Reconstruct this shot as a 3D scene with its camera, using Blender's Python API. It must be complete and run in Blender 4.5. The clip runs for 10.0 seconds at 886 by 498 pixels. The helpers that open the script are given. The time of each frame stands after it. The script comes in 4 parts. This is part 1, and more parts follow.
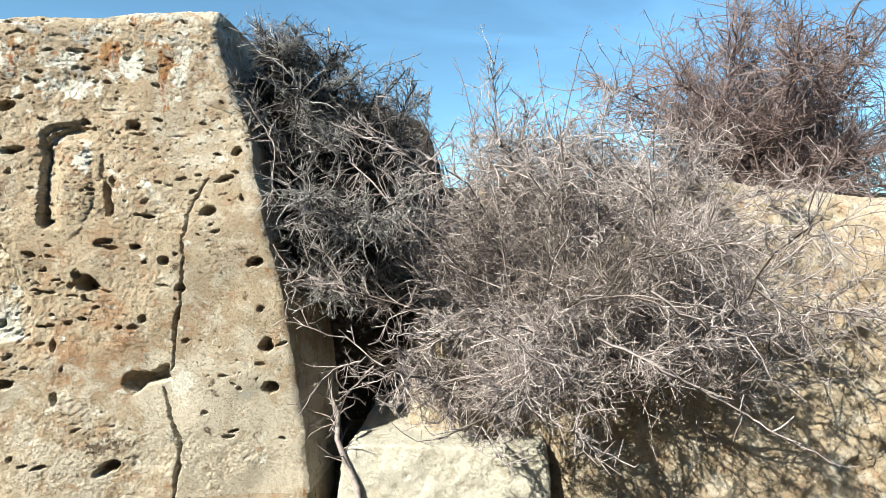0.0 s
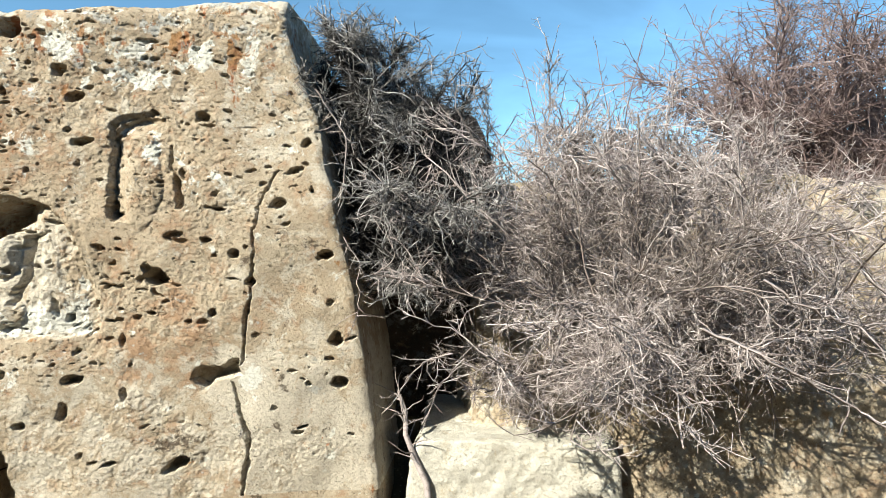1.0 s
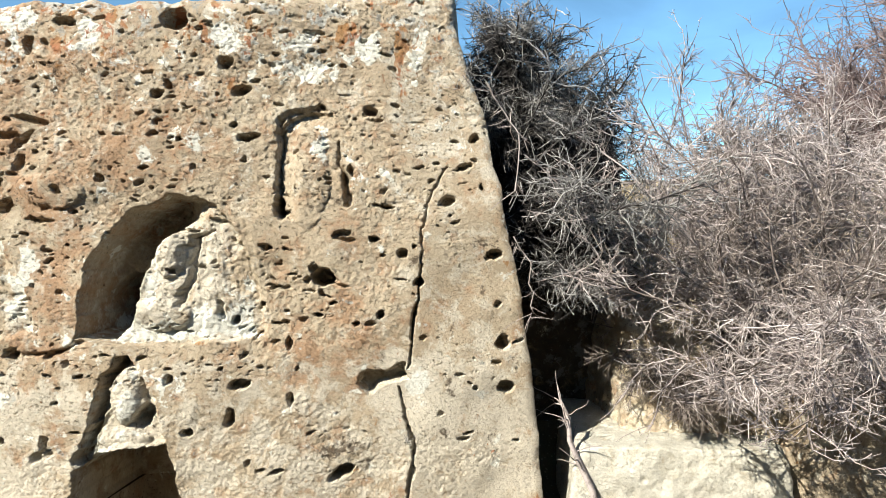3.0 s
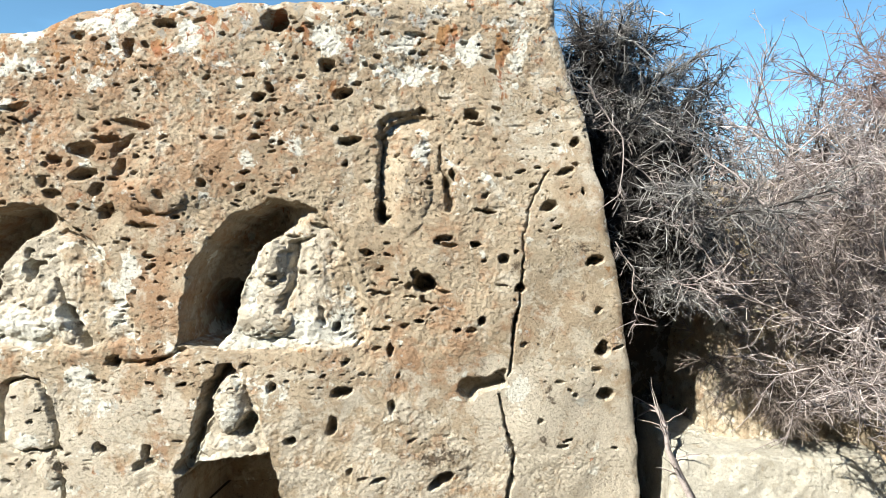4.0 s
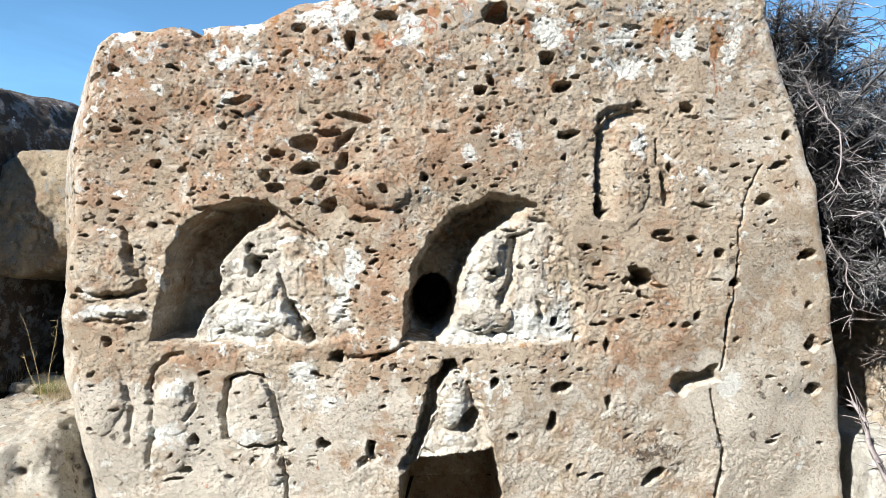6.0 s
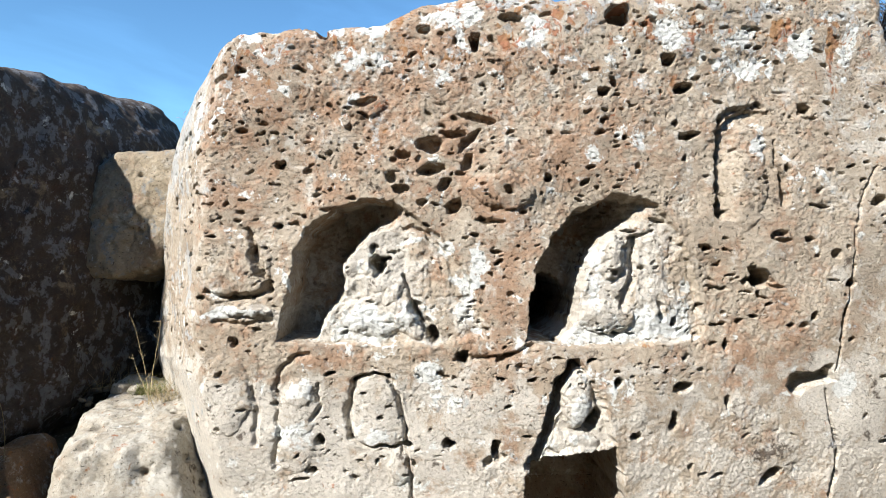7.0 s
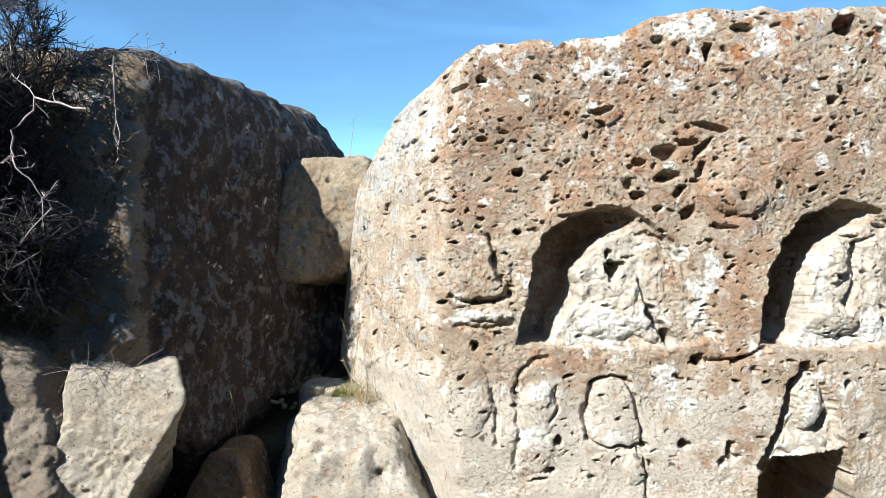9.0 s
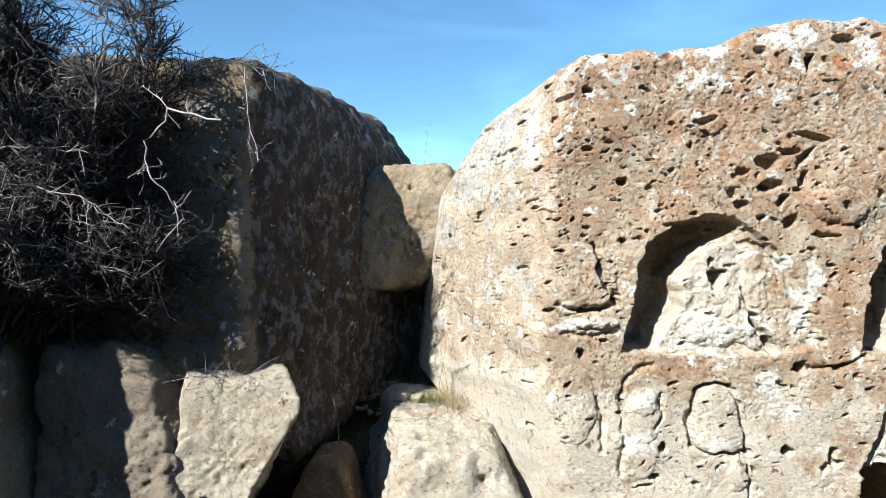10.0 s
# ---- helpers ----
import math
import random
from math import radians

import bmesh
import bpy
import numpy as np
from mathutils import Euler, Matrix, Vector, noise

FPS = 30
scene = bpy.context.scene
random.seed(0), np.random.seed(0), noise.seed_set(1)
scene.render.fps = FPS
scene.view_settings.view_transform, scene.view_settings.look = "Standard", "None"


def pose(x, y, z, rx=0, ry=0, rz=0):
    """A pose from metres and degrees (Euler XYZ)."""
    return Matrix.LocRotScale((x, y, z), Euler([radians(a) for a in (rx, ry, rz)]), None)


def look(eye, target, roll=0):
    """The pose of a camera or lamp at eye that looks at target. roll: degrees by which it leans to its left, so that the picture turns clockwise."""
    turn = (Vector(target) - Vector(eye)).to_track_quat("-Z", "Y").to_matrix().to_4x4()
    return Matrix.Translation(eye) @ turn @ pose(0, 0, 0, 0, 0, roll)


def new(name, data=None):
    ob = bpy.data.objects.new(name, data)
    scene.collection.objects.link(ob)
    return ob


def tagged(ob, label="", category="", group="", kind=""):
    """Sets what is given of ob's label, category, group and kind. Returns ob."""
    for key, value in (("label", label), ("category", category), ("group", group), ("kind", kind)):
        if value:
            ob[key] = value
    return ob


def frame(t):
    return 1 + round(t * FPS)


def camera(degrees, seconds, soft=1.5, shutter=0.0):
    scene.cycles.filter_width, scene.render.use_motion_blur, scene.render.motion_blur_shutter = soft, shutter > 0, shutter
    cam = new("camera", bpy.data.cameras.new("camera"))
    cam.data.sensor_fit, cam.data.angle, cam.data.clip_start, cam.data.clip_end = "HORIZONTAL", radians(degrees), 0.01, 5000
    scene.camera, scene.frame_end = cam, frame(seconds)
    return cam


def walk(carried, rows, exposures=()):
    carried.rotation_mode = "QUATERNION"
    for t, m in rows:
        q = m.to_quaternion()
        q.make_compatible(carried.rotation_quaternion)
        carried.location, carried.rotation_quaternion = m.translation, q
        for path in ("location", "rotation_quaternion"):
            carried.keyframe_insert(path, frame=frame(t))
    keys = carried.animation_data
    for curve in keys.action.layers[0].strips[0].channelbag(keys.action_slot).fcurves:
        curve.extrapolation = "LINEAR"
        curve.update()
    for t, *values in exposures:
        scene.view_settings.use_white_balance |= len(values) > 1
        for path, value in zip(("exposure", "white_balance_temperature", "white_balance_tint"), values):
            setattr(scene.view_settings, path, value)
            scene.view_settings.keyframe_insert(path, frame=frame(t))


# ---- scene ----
cam = camera(70.0, 10.0, soft=0.65)
PATH = [
    (0, (-0.058, -1.393, 1.499), (-0.042, 0.607, 1.528), 0.5),
    (0.5, (-0.243, -1.356, 1.477), (-0.232, 0.644, 1.508), 0.4),
    (1, (-0.468, -1.335, 1.447), (-0.455, 0.665, 1.48), 0.4),
    (1.5, (-0.672, -1.308, 1.432), (-0.662, 0.692, 1.462), 0.4),
    (2, (-0.915, -1.263, 1.431), (-0.899, 0.737, 1.46), 0.4),
    (2.5, (-1.156, -1.229, 1.424), (-1.145, 0.771, 1.461), 0.4),
    (4, (-1.932, -1.147, 1.485), (-1.938, 0.853, 1.507), 0.4),
    (4.5, (-2.204, -1.13, 1.461), (-2.213, 0.87, 1.483), 0.4),
    (5, (-2.494, -1.132, 1.468), (-2.498, 0.868, 1.477), 0.4),
    (6.5, (-3.379, -1.126, 1.474), (-3.383, 0.874, 1.481), 0.3),
    (7, (-3.708, -1.142, 1.467), (-3.707, 0.858, 1.478), 0.3),
    (7.5, (-4.011, -1.151, 1.476), (-4.01, 0.849, 1.486), 0.3),
    (8, (-4.317, -1.175, 1.483), (-4.319, 0.825, 1.49), 0.3),
    (8.5, (-4.608, -1.188, 1.498), (-4.608, 0.812, 1.503), 0.3),
    (9, (-4.931, -1.217, 1.496), (-4.925, 0.783, 1.503), 0.2),
    (9.5, (-5.231, -1.252, 1.503), (-5.223, 0.748, 1.516), 0.2),
    (10, (-5.495, -1.241, 1.529), (-5.481, 0.759, 1.541), 0.2),
]
# the camera's own exposure and white balance, which drifts from warm to cool on the way
walk(cam, [(t, look(eye, target, roll)) for t, eye, target, roll in PATH],
     [(0, 1.22, 7350, 4), (2.5, 1.21, 7350, 6), (5.0, 1.16, 6900, 8), (6.5, 1.11, 6450, 11), (8.0, 1.10, 6400, 11), (10.0, 1.16, 6600, 9)])

# ---- light: a clear winter day, the sun high to the left of the rock face ----
SUN_WAY = Vector((0.56, 0.60, -0.62)).normalized()
sun = new("sun", bpy.data.lights.new("sun", "SUN"))
sun.data.energy, sun.data.angle, sun.data.color = 5.0, radians(0.53), (1.0, 0.97, 0.925)
sun.matrix_world = look((-6, -8, 9), Vector((-6, -8, 9)) + SUN_WAY)
world = bpy.data.worlds.new("world")
scene.world = world
world.use_nodes = True
wn, wl = world.node_tree.nodes, world.node_tree.links
sky = wn.new("ShaderNodeTexSky")
sky.sky_type, sky.sun_disc = "NISHITA", False
sky.sun_elevation = math.asin(-SUN_WAY.z)
sky.sun_rotation = math.atan2(-SUN_WAY.x, -SUN_WAY.y)
sky.altitude, sky.air_density, sky.dust_density, sky.ozone_density = 300, 1.0, 0.0, 2.5
tint = wn.new("ShaderNodeMix")
tint.data_type, tint.blend_type = "RGBA", "MULTIPLY"
tint.inputs[0].default_value = 1.0
tint.inputs[7].default_value = (0.97, 1.42, 1.58, 1.0)
wl.new(sky.outputs[0], tint.inputs[6])
wisp_at, wisp, wisp_up = wn.new("ShaderNodeMapping"), wn.new("ShaderNodeTexNoise"), wn.new("ShaderNodeMapRange")
wl.new(wn.new("ShaderNodeTexCoord").outputs["Generated"], wisp_at.inputs[0])
wisp_at.inputs["Scale"].default_value = (1.0, 1.0, 3.5)
wisp_at.inputs["Rotation"].default_value = (0.0, 0.25, 0.0)
wl.new(wisp_at.outputs[0], wisp.inputs["Vector"])
wisp.inputs["Scale"].default_value, wisp.inputs["Detail"].default_value, wisp.inputs["Distortion"].default_value = 3.0, 6.0, 0.6
wl.new(wisp.outputs["Fac"], wisp_up.inputs[0])
for s, v in zip(wisp_up.inputs[1:5], (0.45, 0.75, 1.0, 1.3)):
    s.default_value = v
veil = wn.new("ShaderNodeMix")
veil.data_type, veil.blend_type = "RGBA", "MULTIPLY"
veil.inputs[0].default_value = 1.0
wl.new(tint.outputs[2], veil.inputs[6])
wl.new(wisp_up.outputs[0], veil.inputs[7])
wl.new(veil.outputs[2], wn["Background"].inputs[0])
wn["Background"].inputs[1].default_value = 0.059


# ---- materials ----
class Mat:
    """A node material under construction, with short ways to add nodes."""

    def __init__(self, name, rough=0.9):
        self.m = bpy.data.materials.new(name)
        self.m.use_nodes = True
        self.n, self.l = self.m.node_tree.nodes, self.m.node_tree.links
        self.b = self.n["Principled BSDF"]
        self.b.inputs["Roughness"].default_value = rough
        self.b.inputs["Specular IOR Level"].default_value = 0.25
        self.co = self.n.new("ShaderNodeTexCoord").outputs["Object"]

    def put(self, socket, v):
        if isinstance(v, bpy.types.NodeSocket):
            self.l.new(v, socket)
        else:
            socket.default_value = v

    def scaled(self, k):
        s = self.n.new("ShaderNodeMapping")
        self.l.new(self.co, s.inputs[0])
        s.inputs["Scale"].default_value = k
        return s.outputs[0]

    def noise(self, scale, detail=5.0, rough=0.6, stretch=None, warp=0.0):
        t = self.n.new("ShaderNodeTexNoise")
        self.l.new(self.scaled(stretch) if stretch else self.co, t.inputs["Vector"])
        t.inputs["Scale"].default_value, t.inputs["Detail"].default_value = scale, detail
        t.inputs["Roughness"].default_value, t.inputs["Distortion"].default_value = rough, warp
        return t.outputs["Fac"]

    def cells(self, scale, feature="F1", stretch=None):
        t = self.n.new("ShaderNodeTexVoronoi")
        t.feature = feature
        self.l.new(self.scaled(stretch) if stretch else self.co, t.inputs["Vector"])
        t.inputs["Scale"].default_value = scale
        return t.outputs["Distance"]

    def attr(self, name):
        a = self.n.new("ShaderNodeAttribute")
        a.attribute_name = name
        return a.outputs["Fac"]

    def math(self, op, a, b=0.0, c=0.0):
        t = self.n.new("ShaderNodeMath")
        t.operation = op
        for s, v in zip(t.inputs, (a, b, c)):
            self.put(s, v)
        return t.outputs[0]

    def ramp(self, v, lo, hi, to_lo=0.0, to_hi=1.0):
        t = self.n.new("ShaderNodeMapRange")
        t.interpolation_type = "SMOOTHSTEP"
        for s, w in zip(t.inputs, (v, lo, hi, to_lo, to_hi)):
            self.put(s, w)
        return t.outputs[0]

    def mix(self, f, a, b, blend="MIX"):
        t = self.n.new("ShaderNodeMix")
        t.data_type, t.blend_type = "RGBA", blend
        for s, v in zip((t.inputs[0], t.inputs[6], t.inputs[7]), (f, a, b)):
            self.put(s, v if isinstance(v, (float, bpy.types.NodeSocket)) else (*v, 1.0))
        return t.outputs[2]

    def grey(self, f):
        t = self.n.new("ShaderNodeCombineColor")
        for s in t.inputs:
            self.put(s, f)
        return t.outputs[0]

    def bump(self, h, distance, strength=1.0, normal=None):
        t = self.n.new("ShaderNodeBump")
        t.inputs["Strength"].default_value, t.inputs["Distance"].default_value = strength, distance
        self.l.new(h, t.inputs["Height"])
        if normal:
            self.l.new(normal, t.inputs["Normal"])
        return t.outputs[0]

    def done(self, colour, normal=None):
        self.put(self.b.inputs["Base Color"], colour if isinstance(colour, bpy.types.NodeSocket) else (*colour, 1.0))
        if normal:
            self.l.new(normal, self.b.inputs["Normal"])
        return self.m


def rock_material(name, light, dark, pale=(0.50, 0.47, 0.40), rust=(0.30, 0.19, 0.12), grey=0.0, white=0.0, orange=0.0, umber=0.0, lichen=(0.27, 0.275, 0.26), fleck=0.3, wear=0.55, chalk=(0.72, 0.725, 0.67)):
    """Weathered tufa: two tones, rust and pale zones, crusts of white, grey, orange and dark lichen, bumped pores, dark
    specks for the shade in pores, and grain.
    """
    m = Mat(name, 0.92)
    busy = m.ramp(m.attr("even"), 0.0, 1.0, 1.0, 0.35)
    c = m.mix(m.ramp(m.noise(2.2, 6, 0.62), 0.35, 0.65), light, dark)
    zone = m.math("ADD", m.math("MULTIPLY", m.attr("rust"), 0.20), m.noise(6.5, 10, 0.76, warp=0.3))
    c = m.mix(m.ramp(zone, 0.50, 0.66, 0.0, 0.9), c, rust)
    zone = m.math("ADD", m.math("MULTIPLY", m.attr("pale"), 0.26), m.noise(7.5, 10, 0.72, warp=0.3))
    c = m.mix(m.ramp(zone, 0.54, 0.68, 0.0, 0.9), c, pale)
    c = m.mix(m.math("MULTIPLY", busy, m.ramp(m.noise(31, 7, 0.7, warp=0.5), 0.58, 0.68, 0.0, fleck)), c, tuple(v * 0.72 for v in rust))
    c = m.mix(m.math("MULTIPLY", busy, m.ramp(m.noise(43, 7, 0.7), 0.60, 0.68, 0.0, fleck)), c, tuple(v * 1.05 for v in pale))
    mottle = m.math("ADD", m.noise(15, 10, 0.80, warp=0.4, stretch=(0.8, 1.0, 1.25)), m.math("MULTIPLY", m.attr("rust"), 0.04))
    c = m.mix(m.math("MULTIPLY", busy, m.ramp(mottle, 0.56, 0.63, 0.0, wear)), c, tuple(v * 0.58 for v in dark))
    c = m.mix(m.math("MULTIPLY", busy, m.ramp(m.noise(23, 10, 0.80, warp=0.3), 0.57, 0.64, 0.0, wear)), c, tuple(v * 1.10 for v in pale))
    crust = m.attr("crust")
    w = m.math("ADD", m.noise(6.5, 9, 0.66, warp=0.25), m.math("MULTIPLY_ADD", crust, 0.13, white))
    c = m.mix(m.ramp(w, 0.63, 0.68, 0.0, 0.85), c, tuple(v * 1.75 for v in lichen))
    w = m.math("ADD", m.noise(9.0, 9, 0.67, warp=0.3), m.math("MULTIPLY", m.attr("chalk"), 0.27))
    c = m.mix(m.ramp(w, 0.635, 0.68, 0.0, 0.92), c, chalk)
    g = m.math("ADD", m.noise(9.5, 9, 0.72, warp=0.15, stretch=(1.0, 1.3, 0.9)), m.math("MULTIPLY_ADD", crust, 0.08, grey))
    c = m.mix(m.ramp(g, 0.61, 0.66, 0.0, 0.75), c, lichen)
    o = m.math("ADD", m.noise(13, 9, 0.70, warp=0.5, stretch=(1.2, 1.0, 0.9)), m.math("MULTIPLY_ADD", m.attr("ochre"), 0.145, orange))
    c = m.mix(m.ramp(o, 0.63, 0.70, 0.0, 0.85), c, m.mix(m.ramp(m.noise(8, 4), 0.4, 0.6), (0.34, 0.125, 0.055), (0.33, 0.165, 0.06)))
    u = m.math("ADD", m.noise(6.1, 9, 0.75, warp=0.25), m.math("MULTIPLY_ADD", m.attr("soot"), 0.14, umber))
    c = m.mix(m.ramp(u, 0.60, 0.66, 0.0, 0.85), c, (0.075, 0.055, 0.04))
    # dark lichen specks that also paint in the shade of pores
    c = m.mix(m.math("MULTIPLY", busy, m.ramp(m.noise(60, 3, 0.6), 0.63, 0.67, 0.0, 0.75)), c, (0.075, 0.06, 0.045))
    grain = m.math("ADD", m.ramp(m.noise(55, 6, 0.8), 0.30, 0.70, 0.72, 1.00), m.ramp(m.noise(210, 3, 0.7), 0.3, 0.7, -0.07, 0.07))
    c = m.mix(1.0, c, m.grey(grain), "MULTIPLY")
    pores = m.ramp(m.noise(85, 6, 0.7, stretch=(0.8, 0.8, 1.3)), 0.28, 0.46)
    n = m.bump(m.noise(48, 10, 0.82), 0.009, 1.0)
    n = m.bump(pores, 0.007, 0.9, n)
    n = m.bump(m.noise(190, 4, 0.7), 0.003, 0.8, n)
    return m.done(c, n)


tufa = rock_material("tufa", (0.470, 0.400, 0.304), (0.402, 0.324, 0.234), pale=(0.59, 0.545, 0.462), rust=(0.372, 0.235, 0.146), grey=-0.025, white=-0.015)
# lichened tufa darkened in colour for the shade it stands in
tufa_dark = rock_material("tufa_lichened_shade", (0.080, 0.064, 0.053), (0.046, 0.036, 0.031), pale=(0.27, 0.215, 0.145), rust=(0.085, 0.050, 0.036), grey=0.10, white=0.0, umber=0.06, orange=-0.05, wear=0.4, lichen=(0.21, 0.215, 0.225))
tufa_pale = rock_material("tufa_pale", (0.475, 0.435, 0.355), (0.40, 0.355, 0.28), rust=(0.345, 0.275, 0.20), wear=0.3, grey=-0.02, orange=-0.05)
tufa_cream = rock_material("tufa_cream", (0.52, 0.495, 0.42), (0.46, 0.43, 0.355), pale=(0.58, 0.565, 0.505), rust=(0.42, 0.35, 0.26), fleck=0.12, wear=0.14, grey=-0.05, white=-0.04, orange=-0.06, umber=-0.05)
# darker copy of the pale tufa, painting in shade for two blocks
tufa_shaded = rock_material("tufa_shaded", (0.29, 0.25, 0.20), (0.22, 0.185, 0.145), pale=(0.36, 0.32, 0.26), rust=(0.19, 0.14, 0.10), orange=-0.05, wear=0.3)
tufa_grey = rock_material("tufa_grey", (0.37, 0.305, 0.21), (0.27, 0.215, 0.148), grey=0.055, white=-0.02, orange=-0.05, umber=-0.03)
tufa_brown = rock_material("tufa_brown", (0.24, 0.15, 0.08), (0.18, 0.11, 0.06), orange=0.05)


def earth_material():
    m = Mat("earth", 0.95)
    c = m.mix(m.ramp(m.noise(0.7, 8, 0.65), 0.35, 0.65), (0.12, 0.09, 0.055), (0.07, 0.055, 0.03))
    c = m.mix(m.math("MULTIPLY", m.attr("straw"), m.ramp(m.noise(5, 8, 0.7), 0.3, 0.6)), c, (0.36, 0.29, 0.18))
    c = m.mix(m.ramp(m.noise(3.0, 8, 0.7), 0.55, 0.68), c, (0.11, 0.10, 0.055))
    c = m.mix(m.ramp(m.cells(30), 0.1, 0.3, 0.5, 0.0), c, (0.36, 0.31, 0.23))
    return m.done(c, m.bump(m.noise(25, 8, 0.75), 0.03))


def twig_material(name, light, dark, bias=1.0):
    m = Mat(name, 0.85)
    r = m.n.new("ShaderNodeNewGeometry").outputs["Random Per Island"]
    c = m.mix(m.math("POWER", r, bias), light, dark)
    c = m.mix(m.ramp(m.noise(30, 5, 0.7), 0.45, 0.65, 0.0, 0.6), c, tuple(v * 0.55 for v in dark))
    return m.done(c)


earth = earth_material()
twig_dry = twig_material("twig_dry", (0.60, 0.545, 0.54), (0.175, 0.145, 0.142))
twig_dark = twig_material("twig_dark", (0.52, 0.515, 0.515), (0.055, 0.053, 0.055), 0.7)
# left bush: mostly near-black twigs, its shade painted into the wood
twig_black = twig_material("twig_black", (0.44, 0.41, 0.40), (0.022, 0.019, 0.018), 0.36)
# near-black tone for inner twigs, painting the shade within a bush
twig_inner_shade = twig_material("twig_inner_shade", (0.075, 0.070, 0.070), (0.020, 0.018, 0.019))
# brown twigs; inside the paler bushes they paint in shade too
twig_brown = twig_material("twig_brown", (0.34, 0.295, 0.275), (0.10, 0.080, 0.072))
twig_far = twig_material("twig_far", (0.33, 0.265, 0.26), (0.12, 0.082, 0.08))
grass_dry = twig_material("grass_dry", (0.42, 0.35, 0.21), (0.28, 0.21, 0.11))
grass_green = twig_material("grass_green", (0.20, 0.21, 0.06), (0.12, 0.13, 0.04))
leaf_grey = twig_material("leaf_grey", (0.40, 0.42, 0.36), (0.28, 0.30, 0.25))


# ---- shape tools ----
TABLE = np.random.RandomState(7).rand(40, 40, 40)


def vnoise(x, y, z, cell, seed=0):
    """Smooth value noise, 0 to 1, of the given cell size in metres."""
    out = []
    for v, k in ((x, 11.3), (y, 5.7), (z, 23.9)):
        v = np.asarray(v, float) / cell + k + seed * 3.17
        i = np.floor(v)
        f = v - i
        out.append((i.astype(int), f * f * (3 - 2 * f)))
    (ix, fx), (iy, fy), (iz, fz) = out
    r = 0
    for a in (0, 1):
        for b in (0, 1):
            for c in (0, 1):
                w = (fx if a else 1 - fx) * (fy if b else 1 - fy) * (fz if c else 1 - fz)
                r = r + w * TABLE[(ix + a) % 40, (iy + b) % 40, (iz + c) % 40]
    return r


def fractal(x, y, z, cell, octaves=4, seed=0, gain=0.5):
    """Several octaves of it, about -1 to 1."""
    r, amp, tot = 0, 1.0, 0
    for k in range(octaves):
        r = r + amp * (2 * vnoise(x, y, z, cell / 2 ** k, seed + k) - 1)
        tot += amp
        amp *= gain
    return r / tot * 1.6


def smooth(v, lo, hi):
    t = np.clip((v - lo) / (hi - lo), 0, 1)
    return t * t * (3 - 2 * t)


def mesh_of(name, verts, faces, material, soft=True, attrs=None):
    me = bpy.data.meshes.new(name)
    verts, faces = np.asarray(verts, np.float32), np.asarray(faces, np.int32)
    k = faces.shape[1]
    me.vertices.add(len(verts))
    me.vertices.foreach_set("co", verts.ravel())
    me.loops.add(faces.size)
    me.loops.foreach_set("vertex_index", faces.ravel())
    me.polygons.add(len(faces))
    me.polygons.foreach_set("loop_start", np.arange(0, faces.size, k, dtype=np.int32))
    me.polygons.foreach_set("use_smooth", np.full(len(faces), soft))
    for key, values in (attrs or {}).items():
        me.attributes.new(key, "FLOAT", "POINT").data.foreach_set("value", np.asarray(values, np.float32))
    me.materials.append(material)
    me.update(calc_edges=True)
    me.validate()
    return me


def thing(name, label, category, group="", kind="", at=(0, 0, 0)):
    ob = new(name)
    ob.empty_display_size = 0.1
    ob.location = at
    return tagged(ob, label, category, group, kind)


def part(name, me, parent, label=""):
    ob = new(name, me)
    ob.parent = parent
    ob.matrix_parent_inverse = Matrix.Translation(-parent.location)
    return tagged(ob, label) if label else ob


# ---- ground: one sheet, level before the rocks, rising behind them to a plateau and opposite them, unseen, to a bank added to cut sky light ----
def ground_height(x, y):
    bank = smooth(y, 2.9, 5.2)
    z = -0.15 + bank * 2.4 + 0.05 * fractal(x, y, 0 * x, 1.3, 4, 3) + 0.02 * (y > 1.5) * fractal(x, y, 0 * x, 0.2, 3, 5)
    # unseen bank behind the camera, added to weaken the fill light
    z = z + 6.3 * smooth(-y, 2.5, 6.0) + 0.5 * smooth(-y, 3.5, 6) * fractal(x, y, 0 * x, 2.0, 3, 8)
    far = np.hypot(x, y)
    return z + 0.6 * smooth(far, 15, 80) * fractal(x, y, 0 * x, 60, 3, 9)


def axis(near_lo, near_hi, step, far):
    inner = np.arange(near_lo, near_hi + step / 2, step)
    out = np.geomspace(step, far, 40)
    return np.concatenate((near_lo - out[::-1], inner, near_hi + out))


def sheet(xs, ys, height):
    gx, gy = np.meshgrid(xs, ys)
    v = np.stack((gx, gy, height(gx, gy)), -1).reshape(-1, 3)
    i = np.arange(len(xs) * len(ys)).reshape(len(ys), len(xs))
    return v, np.stack((i[:-1, :-1], i[:-1, 1:], i[1:, 1:], i[1:, :-1]), -1).reshape(-1, 4)


gv, gf = sheet(axis(-8.5, 4.5, 0.11, 1500), axis(-2, 6, 0.11, 1500), ground_height)
ground = new("ground", mesh_of("ground", gv, gf, earth, attrs={"straw": smooth(gv[:, 1], 3.3, 4.2)}))
tagged(ground, "dry brown earth strewn with small pale stones", "ground", kind="structure")


# ---- the carved rock: a block of tufa whose front is a relief ----
STEP = 0.005
BACK = 3.35
gx, gz = np.meshgrid(np.arange(-5.80, -0.74, STEP), np.arange(0.08, 2.93, STEP))


def face_y(x, z):
    return 2.04 + 0.11 * np.clip(x + 3.2, 0, 9) + 0.09 * np.clip(1.7 - z, 0, 9) * np.clip((x + 2.6) / 1.5, 0, 1)


def path_of(*pts):
    return np.array(pts, float).reshape(-1, 2)


